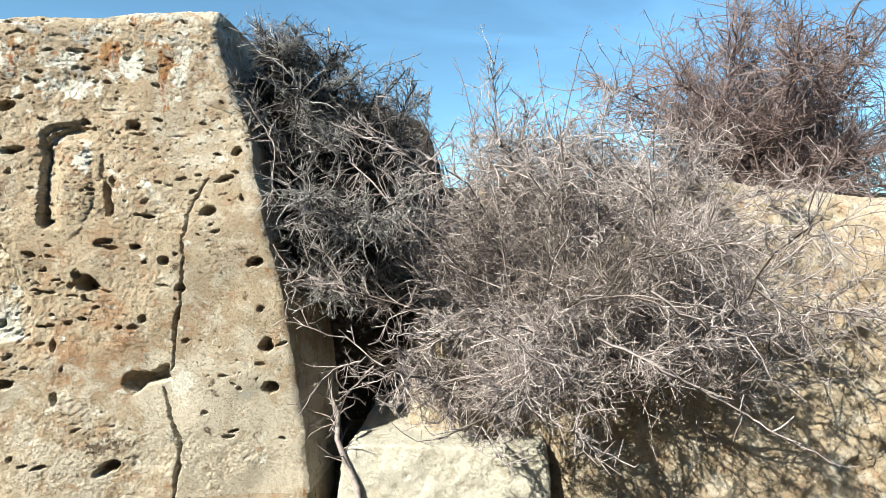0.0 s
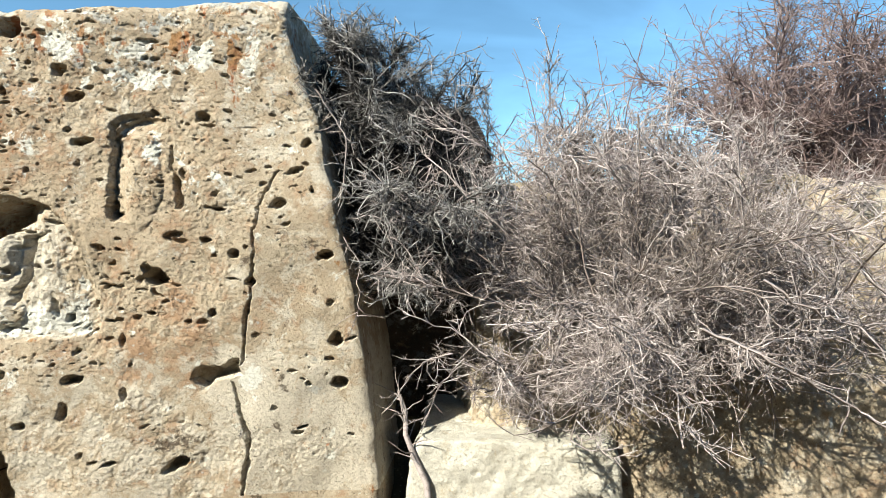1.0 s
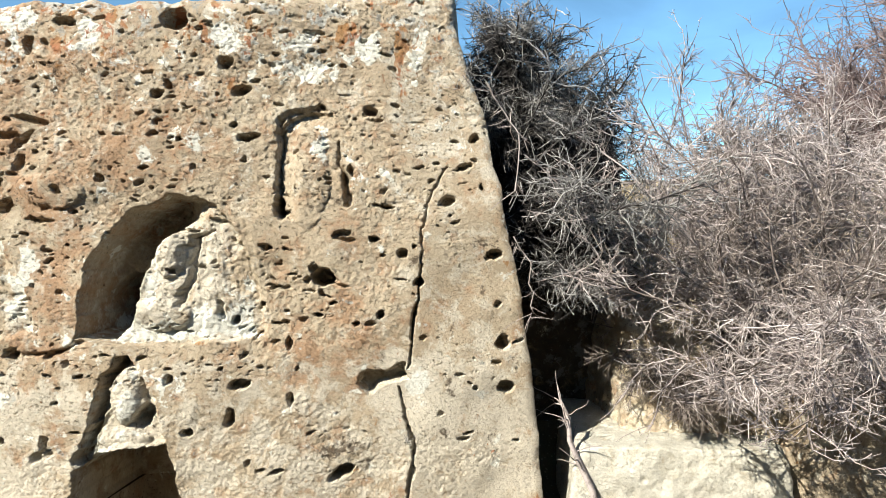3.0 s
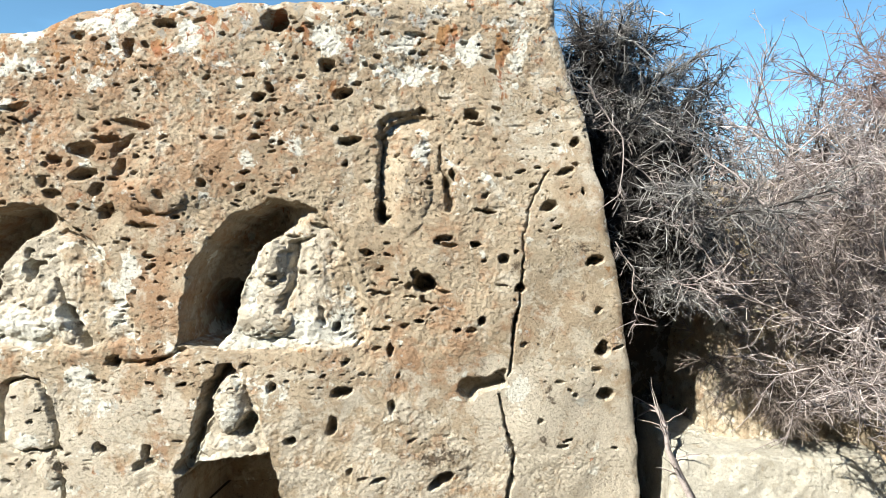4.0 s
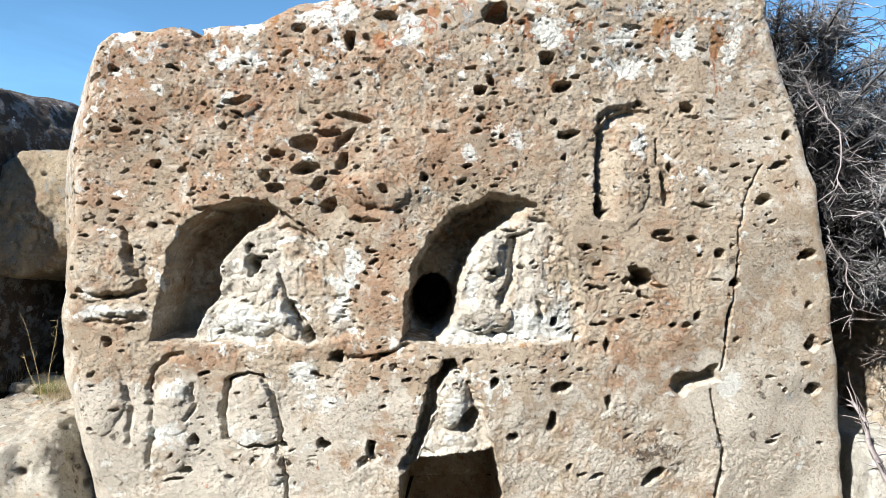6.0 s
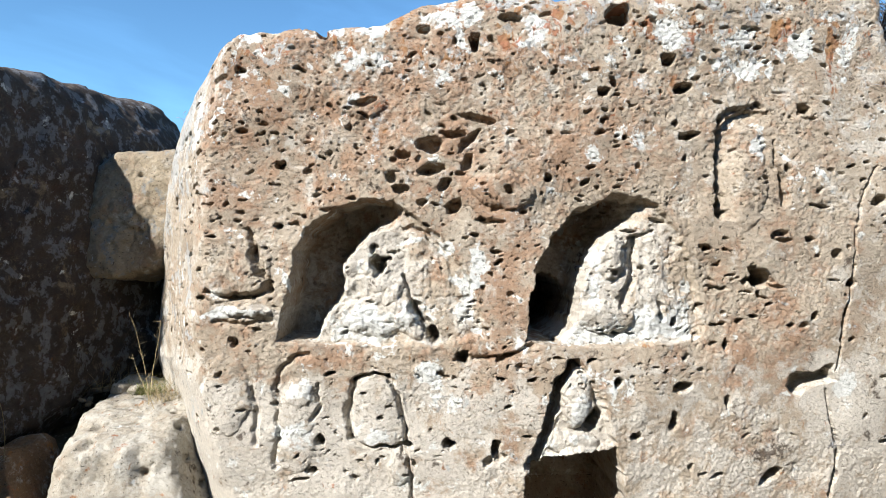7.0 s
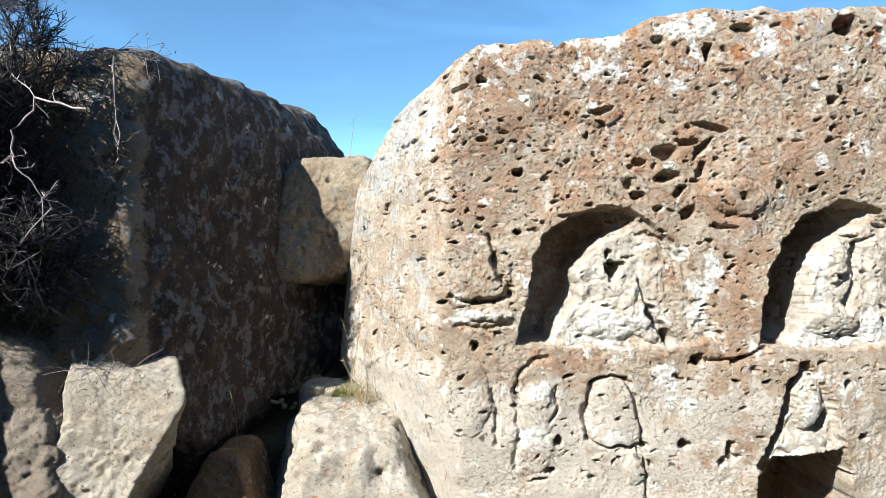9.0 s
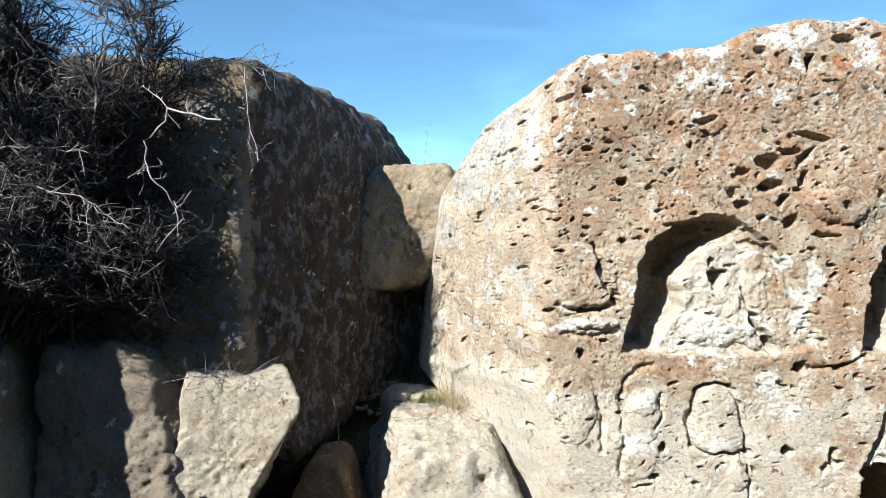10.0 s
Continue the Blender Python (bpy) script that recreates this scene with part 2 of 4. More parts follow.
def dist_path(pts, x, z):
    """Distance to an open line of points."""
    d = np.full(x.shape, 9.0)
    for (ax, az), (bx, bz) in zip(pts[:-1], pts[1:]):
        ux, uz = bx - ax, bz - az
        t = np.clip(((x - ax) * ux + (z - az) * uz) / (ux * ux + uz * uz + 1e-12), 0, 1)
        d = np.minimum(d, np.hypot(x - ax - t * ux, z - az - t * uz))
    return d


def dist_area(pts, x, z):
    """Signed distance to a closed outline: negative inside."""
    d = dist_path(np.vstack((pts, pts[:1])), x, z)
    inside = np.zeros(x.shape, bool)
    for (ax, az), (bx, bz) in zip(pts, np.roll(pts, -1, 0)):
        if az != bz:
            inside ^= ((az > z) != (bz > z)) & (x < (bx - ax) * (z - az) / (bz - az) + ax)
    return np.where(inside, -d, d)


wob_x = gx + 0.012 * fractal(gx, 0 * gx, gz, 0.09, 3, 21) + 0.009 * fractal(gx, 0 * gx, gz, 0.03, 3, 24)
wob_z = gz + 0.012 * fractal(gx, 0 * gx, gz, 0.09, 3, 31) + 0.009 * fractal(gx, 0 * gx, gz, 0.03, 3, 34)
carve = np.zeros(gx.shape)          # depth cut into the face, metres
label_of = np.zeros(gx.shape, int)  # which carving a place belongs to
pale = np.zeros(gx.shape)
rust = np.zeros(gx.shape)
crust = np.zeros(gx.shape)


def window(cx, cz, r):
    i0, i1 = np.searchsorted(gx[0], (cx - r, cx + r))
    j0, j1 = np.searchsorted(gz[:, 0], (cz - r, cz + r))
    return np.s_[j0:j1, i0:i1]


def pit(x, z, rx, rz, deep, tilt=0.0, sharp=0.20):
    """A weathering hole, with a ragged rim."""
    w = window(x, z, 2.2 * max(rx, rz) + 0.02)
    c, s = math.cos(radians(tilt)), math.sin(radians(tilt))
    u, v = wob_x[w] - x, wob_z[w] - z
    d = np.hypot((u * c + v * s) / rx, (v * c - u * s) / rz)
    carve[w] += 1.45 * deep * (1 - smooth(d, 1 - sharp, 1 + sharp))


def holes(*rows):
    """Several pits: place, half width, half height, tilt; the depth follows the size."""
    for x, z, rx, rz, tilt in rows:
        pit(x, z, 0.9 * rx, 0.85 * rz, 0.010 + min(rx, rz), tilt)


def spots(field, *rows):
    """Adds soft-edged patches to one of the stain maps: place, half width, half height, strength."""
    for x, z, a, b, much in rows:
        field += much * np.exp(-((wob_x - x) / a) ** 2 - ((wob_z - z) / b) ** 2)


def bump_out(x, z, rx, rz, high, tilt=0.0):
    """A rounded swelling left standing by the carver."""
    w = window(x, z, 1.2 * max(rx, rz))
    c, s = math.cos(radians(tilt)), math.sin(radians(tilt))
    u, v = wob_x[w] - x, wob_z[w] - z
    d = ((u * c + v * s) / rx) ** 2 + ((v * c - u * s) / rz) ** 2
    carve[w] -= high * np.sqrt(np.clip(1 - d, 0, 1))


def groove(pts, wide, deep, soft=0.5):
    w = window(*(pts.min(0) + pts.max(0)) / 2, np.ptp(pts, 0).max() / 2 + 3 * wide)
    d = dist_path(pts, wob_x[w], wob_z[w]) / wide
    carve[w] += deep * (1 - smooth(d, 1 - soft, 1 + soft))


def hollow(pts, depth, wall=0.018):
    """A cut hollow with an outline; depth may vary over the face."""
    d = dist_area(pts, wob_x, wob_z)
    inside = 1 - smooth(d, -wall, wall * 0.4)
    carve[...] = np.where(inside > 0, carve * (1 - inside) + inside * depth, carve)
    return inside


# the two great arched niches with worn busts, the small niche, and the niche below
arch_a = path_of(-4.548, 1.010, -4.515, 1.143, -4.471, 1.312, -4.446, 1.482, -4.388, 1.590, -4.247, 1.690, -4.105, 1.739, -3.969, 1.723,
                 -3.850, 1.650, -3.714, 1.543, -3.608, 1.402, -3.523, 1.233, -3.493, 1.035, -3.790, 1.000, -4.186, 1.009)
deep_a = 0.36 - 0.325 * smooth(gx, -4.25, -3.84)
in_a = hollow(arch_a, deep_a)
bust_a = path_of(-4.385, 1.013, -4.325, 1.160, -4.245, 1.257, -4.250, 1.399, -4.200, 1.500, -4.100, 1.590, -3.935, 1.640, -3.872, 1.485, -3.865, 1.316,
                 -3.791, 1.189, -3.690, 1.062, -3.670, 0.900, -4.390, 0.900)
d = dist_area(bust_a, wob_x, wob_z)
rise = smooth(-d, -0.015, 0.05)
rise_a = rise * in_a
fig_a = (rise > 0.02) & (in_a > 0.5)
carve = np.where(in_a > 0, np.minimum(carve, np.where(rise > 0, deep_a - rise * np.clip(deep_a - 0.055, 0, 1), carve)), carve)
pit(-4.038, 1.400, 0.036, 0.038, 0.10, 30)
pit(-4.060, 1.485, 0.016, 0.030, 0.04)
pit(-4.000, 1.425, 0.030, 0.014, 0.05, 20)
pit(-4.045, 1.375, 0.018, 0.035, 0.04)
pit(-3.748, 1.056, 0.030, 0.034, 0.10)
groove(path_of(-3.905, 1.344, -3.862, 1.231, -3.820, 1.150), 0.010, 0.03, 0.9)
groove(path_of(-3.840, 1.190, -3.791, 1.118, -3.748, 1.048), 0.022, 0.07, 0.9)
bump_out(-3.90, 1.16, 0.07, 0.16, 0.03, 30)
bump_out(-4.018, 1.315, 0.12, 0.12, 0.03)
bump_out(-4.031, 1.145, 0.20, 0.10, 0.03)
groove(path_of(-3.906, 1.598, -3.793, 1.556, -3.693, 1.464), 0.012, 0.025)

arch_b = path_of(-3.275, 1.014, -3.265, 1.192, -3.221, 1.390, -3.148, 1.540, -3.005, 1.684, -2.831, 1.763, -2.649, 1.751, -2.536, 1.655,
                 -2.439, 1.493, -2.362, 1.261, -2.344, 1.027, -2.763, 0.981, -3.053, 1.001)
deep_b = 0.38 - 0.345 * smooth(gx, -2.95, -2.62)
in_b = hollow(arch_b, deep_b)
bust_b = path_of(-3.134, 1.019, -3.040, 1.149, -3.012, 1.291, -2.969, 1.462, -2.897, 1.562, -2.766, 1.646, -2.619, 1.631, -2.589, 1.464,
                 -2.647, 1.319, -2.500, 1.189, -2.400, 1.028, -2.380, 0.890, -3.160, 0.890)
d = dist_area(bust_b, wob_x, wob_z)
rise = smooth(-d, -0.015, 0.045)
rise_b = rise * in_b
fig_b = (rise > 0.02) & (in_b > 0.5)
carve = np.where(in_b > 0, np.minimum(carve, np.where(rise > 0, deep_b - rise * np.clip(deep_b - 0.045, 0, 1), carve)), carve)
pit(-3.146, 1.183, 0.115, 0.15, 0.85, -8, 0.14)
pit(-2.818, 1.371, 0.020, 0.014, 0.035)
groove(path_of(-2.713, 1.549, -2.724, 1.434, -2.718, 1.348, -2.765, 1.262, -2.779, 1.190), 0.018, 0.045, 0.8)
pit(-2.752, 1.592, 0.05, 0.012, 0.03, -12)
pit(-2.766, 1.491, 0.03, 0.010, 0.02)
bump_out(-2.839, 1.462, 0.08, 0.13, 0.05)
bump_out(-2.866, 1.148, 0.15, 0.09, 0.05)
groove(path_of(-2.579, 1.204, -2.557, 1.131), 0.014, 0.04, 0.8)

# small niche with a standing figure
arch_c = path_of(-2.296, 1.652, -2.288, 1.902, -2.274, 2.107, -2.226, 2.184, -2.125, 2.225, -1.993, 2.226, -1.918, 2.131, -1.893, 1.910, -1.883, 1.727, -2.092, 1.648)
in_c = hollow(arch_c, 0.045 * (1 - smooth(gx, -2.27, -2.14)) * (0.55 + 0.45 * smooth(2.3 - gz, 0.0, 0.3)) + 0.045 * smooth(gz, 2.10, 2.20) * (1 - smooth(gx, -2.10, -1.95)) + 0.006, 0.016)
bump_out(-2.115, 1.88, 0.11, 0.27, 0.022)
groove(path_of(-2.268, 2.170, -2.274, 2.049, -2.282, 1.902, -2.278, 1.757, -2.272, 1.675), 0.012, 0.035, 0.7)
groove(path_of(-2.262, 2.170, -2.217, 2.205, -2.140, 2.225, -2.040, 2.245), 0.014, 0.03, 0.9)
groove(path_of(-1.971, 2.056, -1.949, 1.938, -1.930, 1.850), 0.006, 0.03, 0.7)
groove(path_of(-1.935, 1.870, -1.920, 1.800, -1.912, 1.735), 0.015, 0.06, 0.5)
pit(-2.271, 1.705, 0.024, 0.055, 0.07, 0, 0.25)

# lower niche: bell-shaped figure over a dark cavity
groove(path_of(-3.039, 0.899, -3.104, 0.809, -3.138, 0.682, -3.171, 0.570, -3.250, 0.393), 0.030, 0.15, 0.4)
bell = path_of(-3.030, 0.916, -2.952, 0.841, -2.873, 0.677, -2.825, 0.476, -3.079, 0.469, -3.244, 0.353, -3.143, 0.569, -3.095, 0.752)
in_bell = hollow(bell, 0.06, 0.02)
bump_out(-3.018, 0.722, 0.09, 0.15, 0.07)
bump_out(-3.051, 0.510, 0.14, 0.06, 0.05)
groove(path_of(-2.937, 0.820, -2.884, 0.705), 0.010, 0.035, 0.8)
pit(-2.942, 0.613, 0.040, 0.055, 0.08, -35)
cave_in = hollow(path_of(-3.299, 0.190, -3.272, 0.331, -3.193, 0.410, -3.051, 0.451, -2.819, 0.473, -2.784, 0.346, -2.745, 0.173, -2.759, 0.001, -3.290, 0.020), 0.75, 0.02)

# bell-shaped idol in its outline, the worn figures beside it, and the raised panel
idol = path_of(-4.184, 0.636, -4.162, 0.749, -4.137, 0.820, -4.058, 0.851, -3.973, 0.840, -3.930, 0.750, -3.901, 0.623, -3.878, 0.502, -3.971, 0.482, -4.070, 0.478, -4.160, 0.537, -4.184, 0.636)
groove(idol[[10, 11, 0, 1, 2]], 0.014, 0.040, 0.8)
groove(idol[[2, 3, 4]], 0.010, 0.045, 0.7)
groove(idol[[4, 5, 6, 7]], 0.011, 0.036, 0.8)
groove(idol[[7, 8, 9, 10]], 0.008, 0.03, 0.8)
d_idol = dist_area(idol[:-1], wob_x, wob_z)
bump_out(-4.025, 0.651, 0.14, 0.19, 0.022)
bump_out(-4.433, 0.685, 0.095, 0.15, 0.020)
bump_out(-4.425, 0.762, 0.070, 0.07, 0.016)
bump_out(-4.443, 0.465, 0.10, 0.11, 0.014)
groove(path_of(-4.665, 0.774, -4.642, 0.633, -4.635, 0.492), 0.012, 0.022, 0.9)
groove(path_of(-4.547, 0.775, -4.534, 0.577, -4.544, 0.380), 0.012, 0.022, 0.9)
groove(path_of(-4.547, 0.790, -4.525, 0.860, -4.468, 0.917, -4.384, 0.951), 0.012, 0.026, 0.9)
groove(path_of(-4.326, 0.790, -4.328, 0.691, -4.364, 0.612), 0.009, 0.022, 0.9)
bump_out(-4.793, 0.745, 0.12, 0.20, 0.025)
panel = path_of(-4.682, 1.580, -4.659, 1.467, -4.618, 1.368, -4.578, 1.284, -4.654, 1.241, -4.753, 1.226, -4.881, 1.268)
groove(panel[:2], 0.010, 0.035, 0.8)
groove(panel[1:4], 0.018, 0.06, 0.7)
groove(panel[3:6], 0.016, 0.045, 0.8)
groove(panel[5:], 0.010, 0.028, 0.9)
bump_out(-4.797, 1.396, 0.23, 0.18, 0.035)
groove(path_of(-4.852, 1.107, -4.696, 1.091, -4.569, 1.125), 0.011, 0.018, 0.9)
bump_out(-4.682, 1.164, 0.12, 0.03, 0.03)
groove(path_of(-3.900, 0.482, -3.865, 0.327, -3.859, 0.186), 0.008, 0.03, 0.8)
bump_out(-3.928, 0.369, 0.05, 0.08, 0.02)

# the long crack, its cavity and the thin upper crack
groove(path_of(-1.511, 1.453, -1.506, 1.348, -1.523, 1.288, -1.524, 1.227, -1.537, 1.148, -1.560, 1.076, -1.572, 0.954, -1.577, 0.847), 0.0055, 0.045, 0.7)
groove(path_of(-1.532, 1.170, -1.555, 1.090, -1.566, 1.010), 0.009, 0.04, 0.8)
pit(-1.520, 1.318, 0.026, 0.024, 0.07)
groove(path_of(-1.639, 0.734, -1.613, 0.626, -1.586, 0.517), 0.006, 0.045, 0.7)
groove(path_of(-1.586, 0.517, -1.552, 0.407, -1.557, 0.283, -1.586, 0.161, -1.600, 0.080), 0.008, 0.055, 0.7)
groove(path_of(-1.381, 1.950, -1.467, 1.768, -1.511, 1.618, -1.511, 1.453), 0.005, 0.025, 0.9)
hollow(path_of(-1.862, 0.749, -1.838, 0.814, -1.708, 0.829, -1.605, 0.878, -1.589, 0.795, -1.706, 0.759, -1.802, 0.698), 0.11, 0.02)
groove(path_of(-3.648, 0.921, -3.479, 0.939, -3.366, 0.957, -3.239, 0.997), 0.010, 0.03, 0.9)

# the cluster of deep holes between the niches
holes(
    (-3.784, 2.015, 0.068, 0.040, 0), (-3.917, 1.961, 0.034, 0.025, 0), (-3.767, 1.891, 0.074, 0.034, 12), (-3.704, 1.820, 0.040, 0.028, 20), (-3.814, 1.721, 0.028, 0.020, 0),
    (-3.652, 1.699, 0.051, 0.037, 35), (-3.916, 1.788, 0.040, 0.023, 0), (-3.970, 1.847, 0.025, 0.023, 0), (-3.536, 2.147, 0.102, 0.020, -10), (-3.654, 2.064, 0.076, 0.020, 0),
    (-3.575, 2.033, 0.079, 0.023, 48), (-3.583, 1.920, 0.028, 0.045, -25), (-3.462, 1.626, 0.082, 0.017, 0))
bump_out(-3.412, 1.785, 0.17, 0.09, 0.04, -8)
bump_out(-4.137, 2.220, 0.14, 0.07, 0.02)

# single holes over the face
for px, pz, a, b, deep, tilt in (
        (-2.040, 1.339, 0.070, 0.050, 0.12, 0), (-1.794, 2.244, 0.040, 0.028, 0.07, 0), (-2.428, 2.091, 0.058, 0.020, 0.06, 14),
        (-2.450, 2.320, 0.040, 0.025, 0.07, 0), (-2.892, 2.297, 0.036, 0.024, 0.08, 0), (-2.840, 2.333, 0.024, 0.018, 0.06, 0),
        (-3.549, 2.535, 0.026, 0.046, 0.09, 0), (-2.815, 2.690, 0.075, 0.060, 0.12, 20), (-1.371, 1.764, 0.048, 0.032, 0.05, 0),
        (-2.494, 1.108, 0.020, 0.020, 0.10, 0), (-2.465, 0.782, 0.048, 0.032, 0.08, 10), (-2.509, 0.609, 0.024, 0.056, 0.07, -15),
        (-1.938, 0.274, 0.075, 0.032, 0.10, 35)):
    pit(px, pz, 0.86 * a, 0.86 * b, deep, tilt)
for px, pz, a, b, deep, tilt in (
        (-3.674, 0.506, 0.040, 0.032, 0.10, 0), (-3.611, 0.933, 0.036, 0.036, 0.07, 0), (-3.434, 0.471, 0.028, 0.046, 0.08, -20),
        (-4.324, 0.514, 0.026, 0.028, 0.08, 0), (-1.045, 0.724, 0.055, 0.038, 0.08, 25), (-2.319, 1.503, 0.022, 0.016, 0.06, 0),
        (-1.763, 1.545, 0.026, 0.020, 0.06, 0), (-1.614, 1.468, 0.026, 0.030, 0.06, 0), (-2.067, 1.141, 0.022, 0.014, 0.05, 0),
        (-2.221, 0.981, 0.020, 0.044, 0.05, 0), (-1.861, 1.094, 0.026, 0.014, 0.06, 0), (-1.734, 1.138, 0.020, 0.022, 0.07, 0),
        (-2.201, 0.685, 0.018, 0.034, 0.05, 0), (-2.732, 0.530, 0.026, 0.020, 0.06, 0)):
    pit(px, pz, 0.86 * a, 0.86 * b, deep, tilt)
for px, pz, a, b, deep, tilt in (
        (-2.806, 0.818, 0.028, 0.022, 0.06, 0), (-4.531, 1.918, 0.030, 0.020, 0.06, 0), (-4.535, 1.595, 0.020, 0.016, 0.05, 0),
        (-4.352, 0.358, 0.022, 0.018, 0.06, 0), (-4.430, 0.318, 0.060, 0.012, 0.03, 3), (-3.872, 0.496, 0.022, 0.020, 0.06, 0),
        (-4.270, 0.856, 0.030, 0.014, 0.05, 5), (-3.407, 0.832, 0.022, 0.014, 0.05, 0), (-3.246, 0.833, 0.016, 0.014, 0.04, 0),
        (-1.705, 1.720, 0.034, 0.014, 0.04, 0), (-1.936, 1.585, 0.045, 0.020, 0.05, 0), (-3.178, 1.846, 0.018, 0.018, 0.06, 0),
        (-4.727, 2.376, 0.024, 0.022, 0.06, 0), (-4.309, 2.574, 0.026, 0.026, 0.06, 0), (-3.375, 2.663, 0.06, 0.025, 0.05, 0)):
    pit(px, pz, 0.86 * a, 0.86 * b, deep, tilt)
for px, pz, a, b, deep, tilt in (
        (-4.923, 1.239, 0.030, 0.014, 0.04, 0), (-4.752, 1.000, 0.022, 0.018, 0.05, 0), (-4.822, 0.844, 0.016, 0.014, 0.04, 0),
        (-2.549, 2.476, 0.045, 0.025, 0.06, 0), (-2.457, 1.957, 0.014, 0.020, 0.05, 0), (-2.503, 2.153, 0.018, 0.014, 0.05, 0),
        (-2.792, 2.065, 0.016, 0.014, 0.05, 0), (-1.893, 1.910, 0.018, 0.030, 0.04, 0), (-1.291, 1.952, 0.050, 0.020, 0.04, 20),
        (-1.227, 2.104, 0.030, 0.025, 0.05, 30), (-1.194, 1.833, 0.014, 0.018, 0.04, 0), (-1.113, 1.470, 0.045, 0.030, 0.05, 0),
        (-1.063, 0.976, 0.040, 0.050, 0.05, -20), (-1.254, 0.477, 0.035, 0.010, 0.03, 20), (-2.275, 0.305, 0.040, 0.014, 0.05, 20)):
    pit(px, pz, 0.86 * a, 0.86 * b, deep, tilt)

holes(
    (-4.730, 2.373, 0.023, 0.020, 0), (-4.832, 2.336, 0.045, 0.014, 8), (-4.323, 2.574, 0.023, 0.020, 0), (-3.813, 2.596, 0.042, 0.028, -10), (-2.549, 2.468, 0.040, 0.023, 20),
    (-2.479, 2.314, 0.035, 0.029, 0), (-2.096, 2.653, 0.059, 0.015, 0), (-2.278, 2.253, 0.029, 0.012, 0), (-4.801, 2.053, 0.014, 0.014, 0), (-4.717, 2.076, 0.023, 0.014, 0),
    (-4.618, 2.105, 0.034, 0.008, 8), (-4.561, 2.054, 0.023, 0.011, 0), (-4.277, 1.970, 0.017, 0.011, 0), (-4.689, 2.218, 0.017, 0.008, 0), (-4.632, 2.167, 0.014, 0.011, 0))
holes(
    (-4.888, 2.245, 0.014, 0.017, 0), (-4.389, 1.879, 0.017, 0.014, 0), (-4.149, 1.999, 0.014, 0.011, 0), (-3.458, 2.436, 0.020, 0.011, 0), (-3.186, 1.851, 0.020, 0.020, 0),
    (-2.957, 1.904, 0.023, 0.014, 0), (-2.709, 1.917, 0.020, 0.014, 0), (-2.900, 2.134, 0.017, 0.017, 0), (-2.827, 2.078, 0.014, 0.009, 0), (-3.087, 2.086, 0.037, 0.009, 5),
    (-2.590, 1.637, 0.052, 0.012, -20), (-2.678, 1.555, 0.069, 0.009, 10), (-2.349, 1.502, 0.029, 0.017, 0), (-2.272, 1.415, 0.023, 0.012, 15), (-1.967, 1.564, 0.024, 0.018, 0))
holes(
    (-1.919, 1.546, 0.053, 0.012, 0), (-1.728, 1.453, 0.015, 0.012, 0), (-1.629, 1.339, 0.036, 0.009, -10), (-2.271, 1.290, 0.070, 0.009, -3), (-2.067, 1.141, 0.021, 0.015, 0),
    (-2.145, 1.118, 0.024, 0.012, 10), (-1.705, 1.720, 0.039, 0.012, 0), (-1.721, 1.809, 0.024, 0.012, 15), (-1.658, 1.914, 0.018, 0.009, 0), (-4.970, 1.814, 0.023, 0.011, 10),
    (-4.884, 1.707, 0.023, 0.011, 0), (-4.933, 1.755, 0.051, 0.007, -8), (-4.827, 1.628, 0.017, 0.008, 15), (-4.458, 1.601, 0.034, 0.008, 0), (-4.728, 1.665, 0.025, 0.011, 10))
holes(
    (-4.799, 1.693, 0.011, 0.017, 0), (-4.922, 0.971, 0.017, 0.011, 0), (-4.758, 1.020, 0.025, 0.014, 0), (-4.821, 0.793, 0.017, 0.008, 0), (-4.721, 0.667, 0.017, 0.008, 10),
    (-4.538, 0.767, 0.014, 0.011, 0), (-4.552, 0.704, 0.023, 0.011, 10), (-4.374, 0.358, 0.023, 0.017, 0), (-3.425, 0.505, 0.028, 0.025, 0), (-3.405, 0.429, 0.037, 0.023, 15),
    (-3.470, 0.409, 0.023, 0.034, 0), (-3.258, 0.833, 0.017, 0.011, 0), (-4.035, 0.402, 0.014, 0.011, 0), (-3.759, 0.568, 0.011, 0.008, 0), (-2.733, 0.837, 0.014, 0.011, 0))
holes(
    (-2.806, 0.804, 0.026, 0.011, 15), (-2.717, 0.530, 0.032, 0.020, 25), (-3.655, 2.152, 0.023, 0.011, 0), (-3.782, 2.171, 0.017, 0.011, 0), (-1.833, 2.622, 0.018, 0.012, 0),
    (-1.723, 2.544, 0.027, 0.009, 0), (-1.659, 2.272, 0.033, 0.012, 0), (-1.769, 2.194, 0.042, 0.009, 0), (-2.399, 2.380, 0.026, 0.015, 15), (-2.309, 2.471, 0.023, 0.012, 0),
    (-1.676, 2.480, 0.021, 0.012, 0), (-3.370, 1.785, 0.017, 0.028, 20), (-3.299, 1.672, 0.020, 0.014, 0), (-4.108, 2.226, 0.074, 0.020, 8))
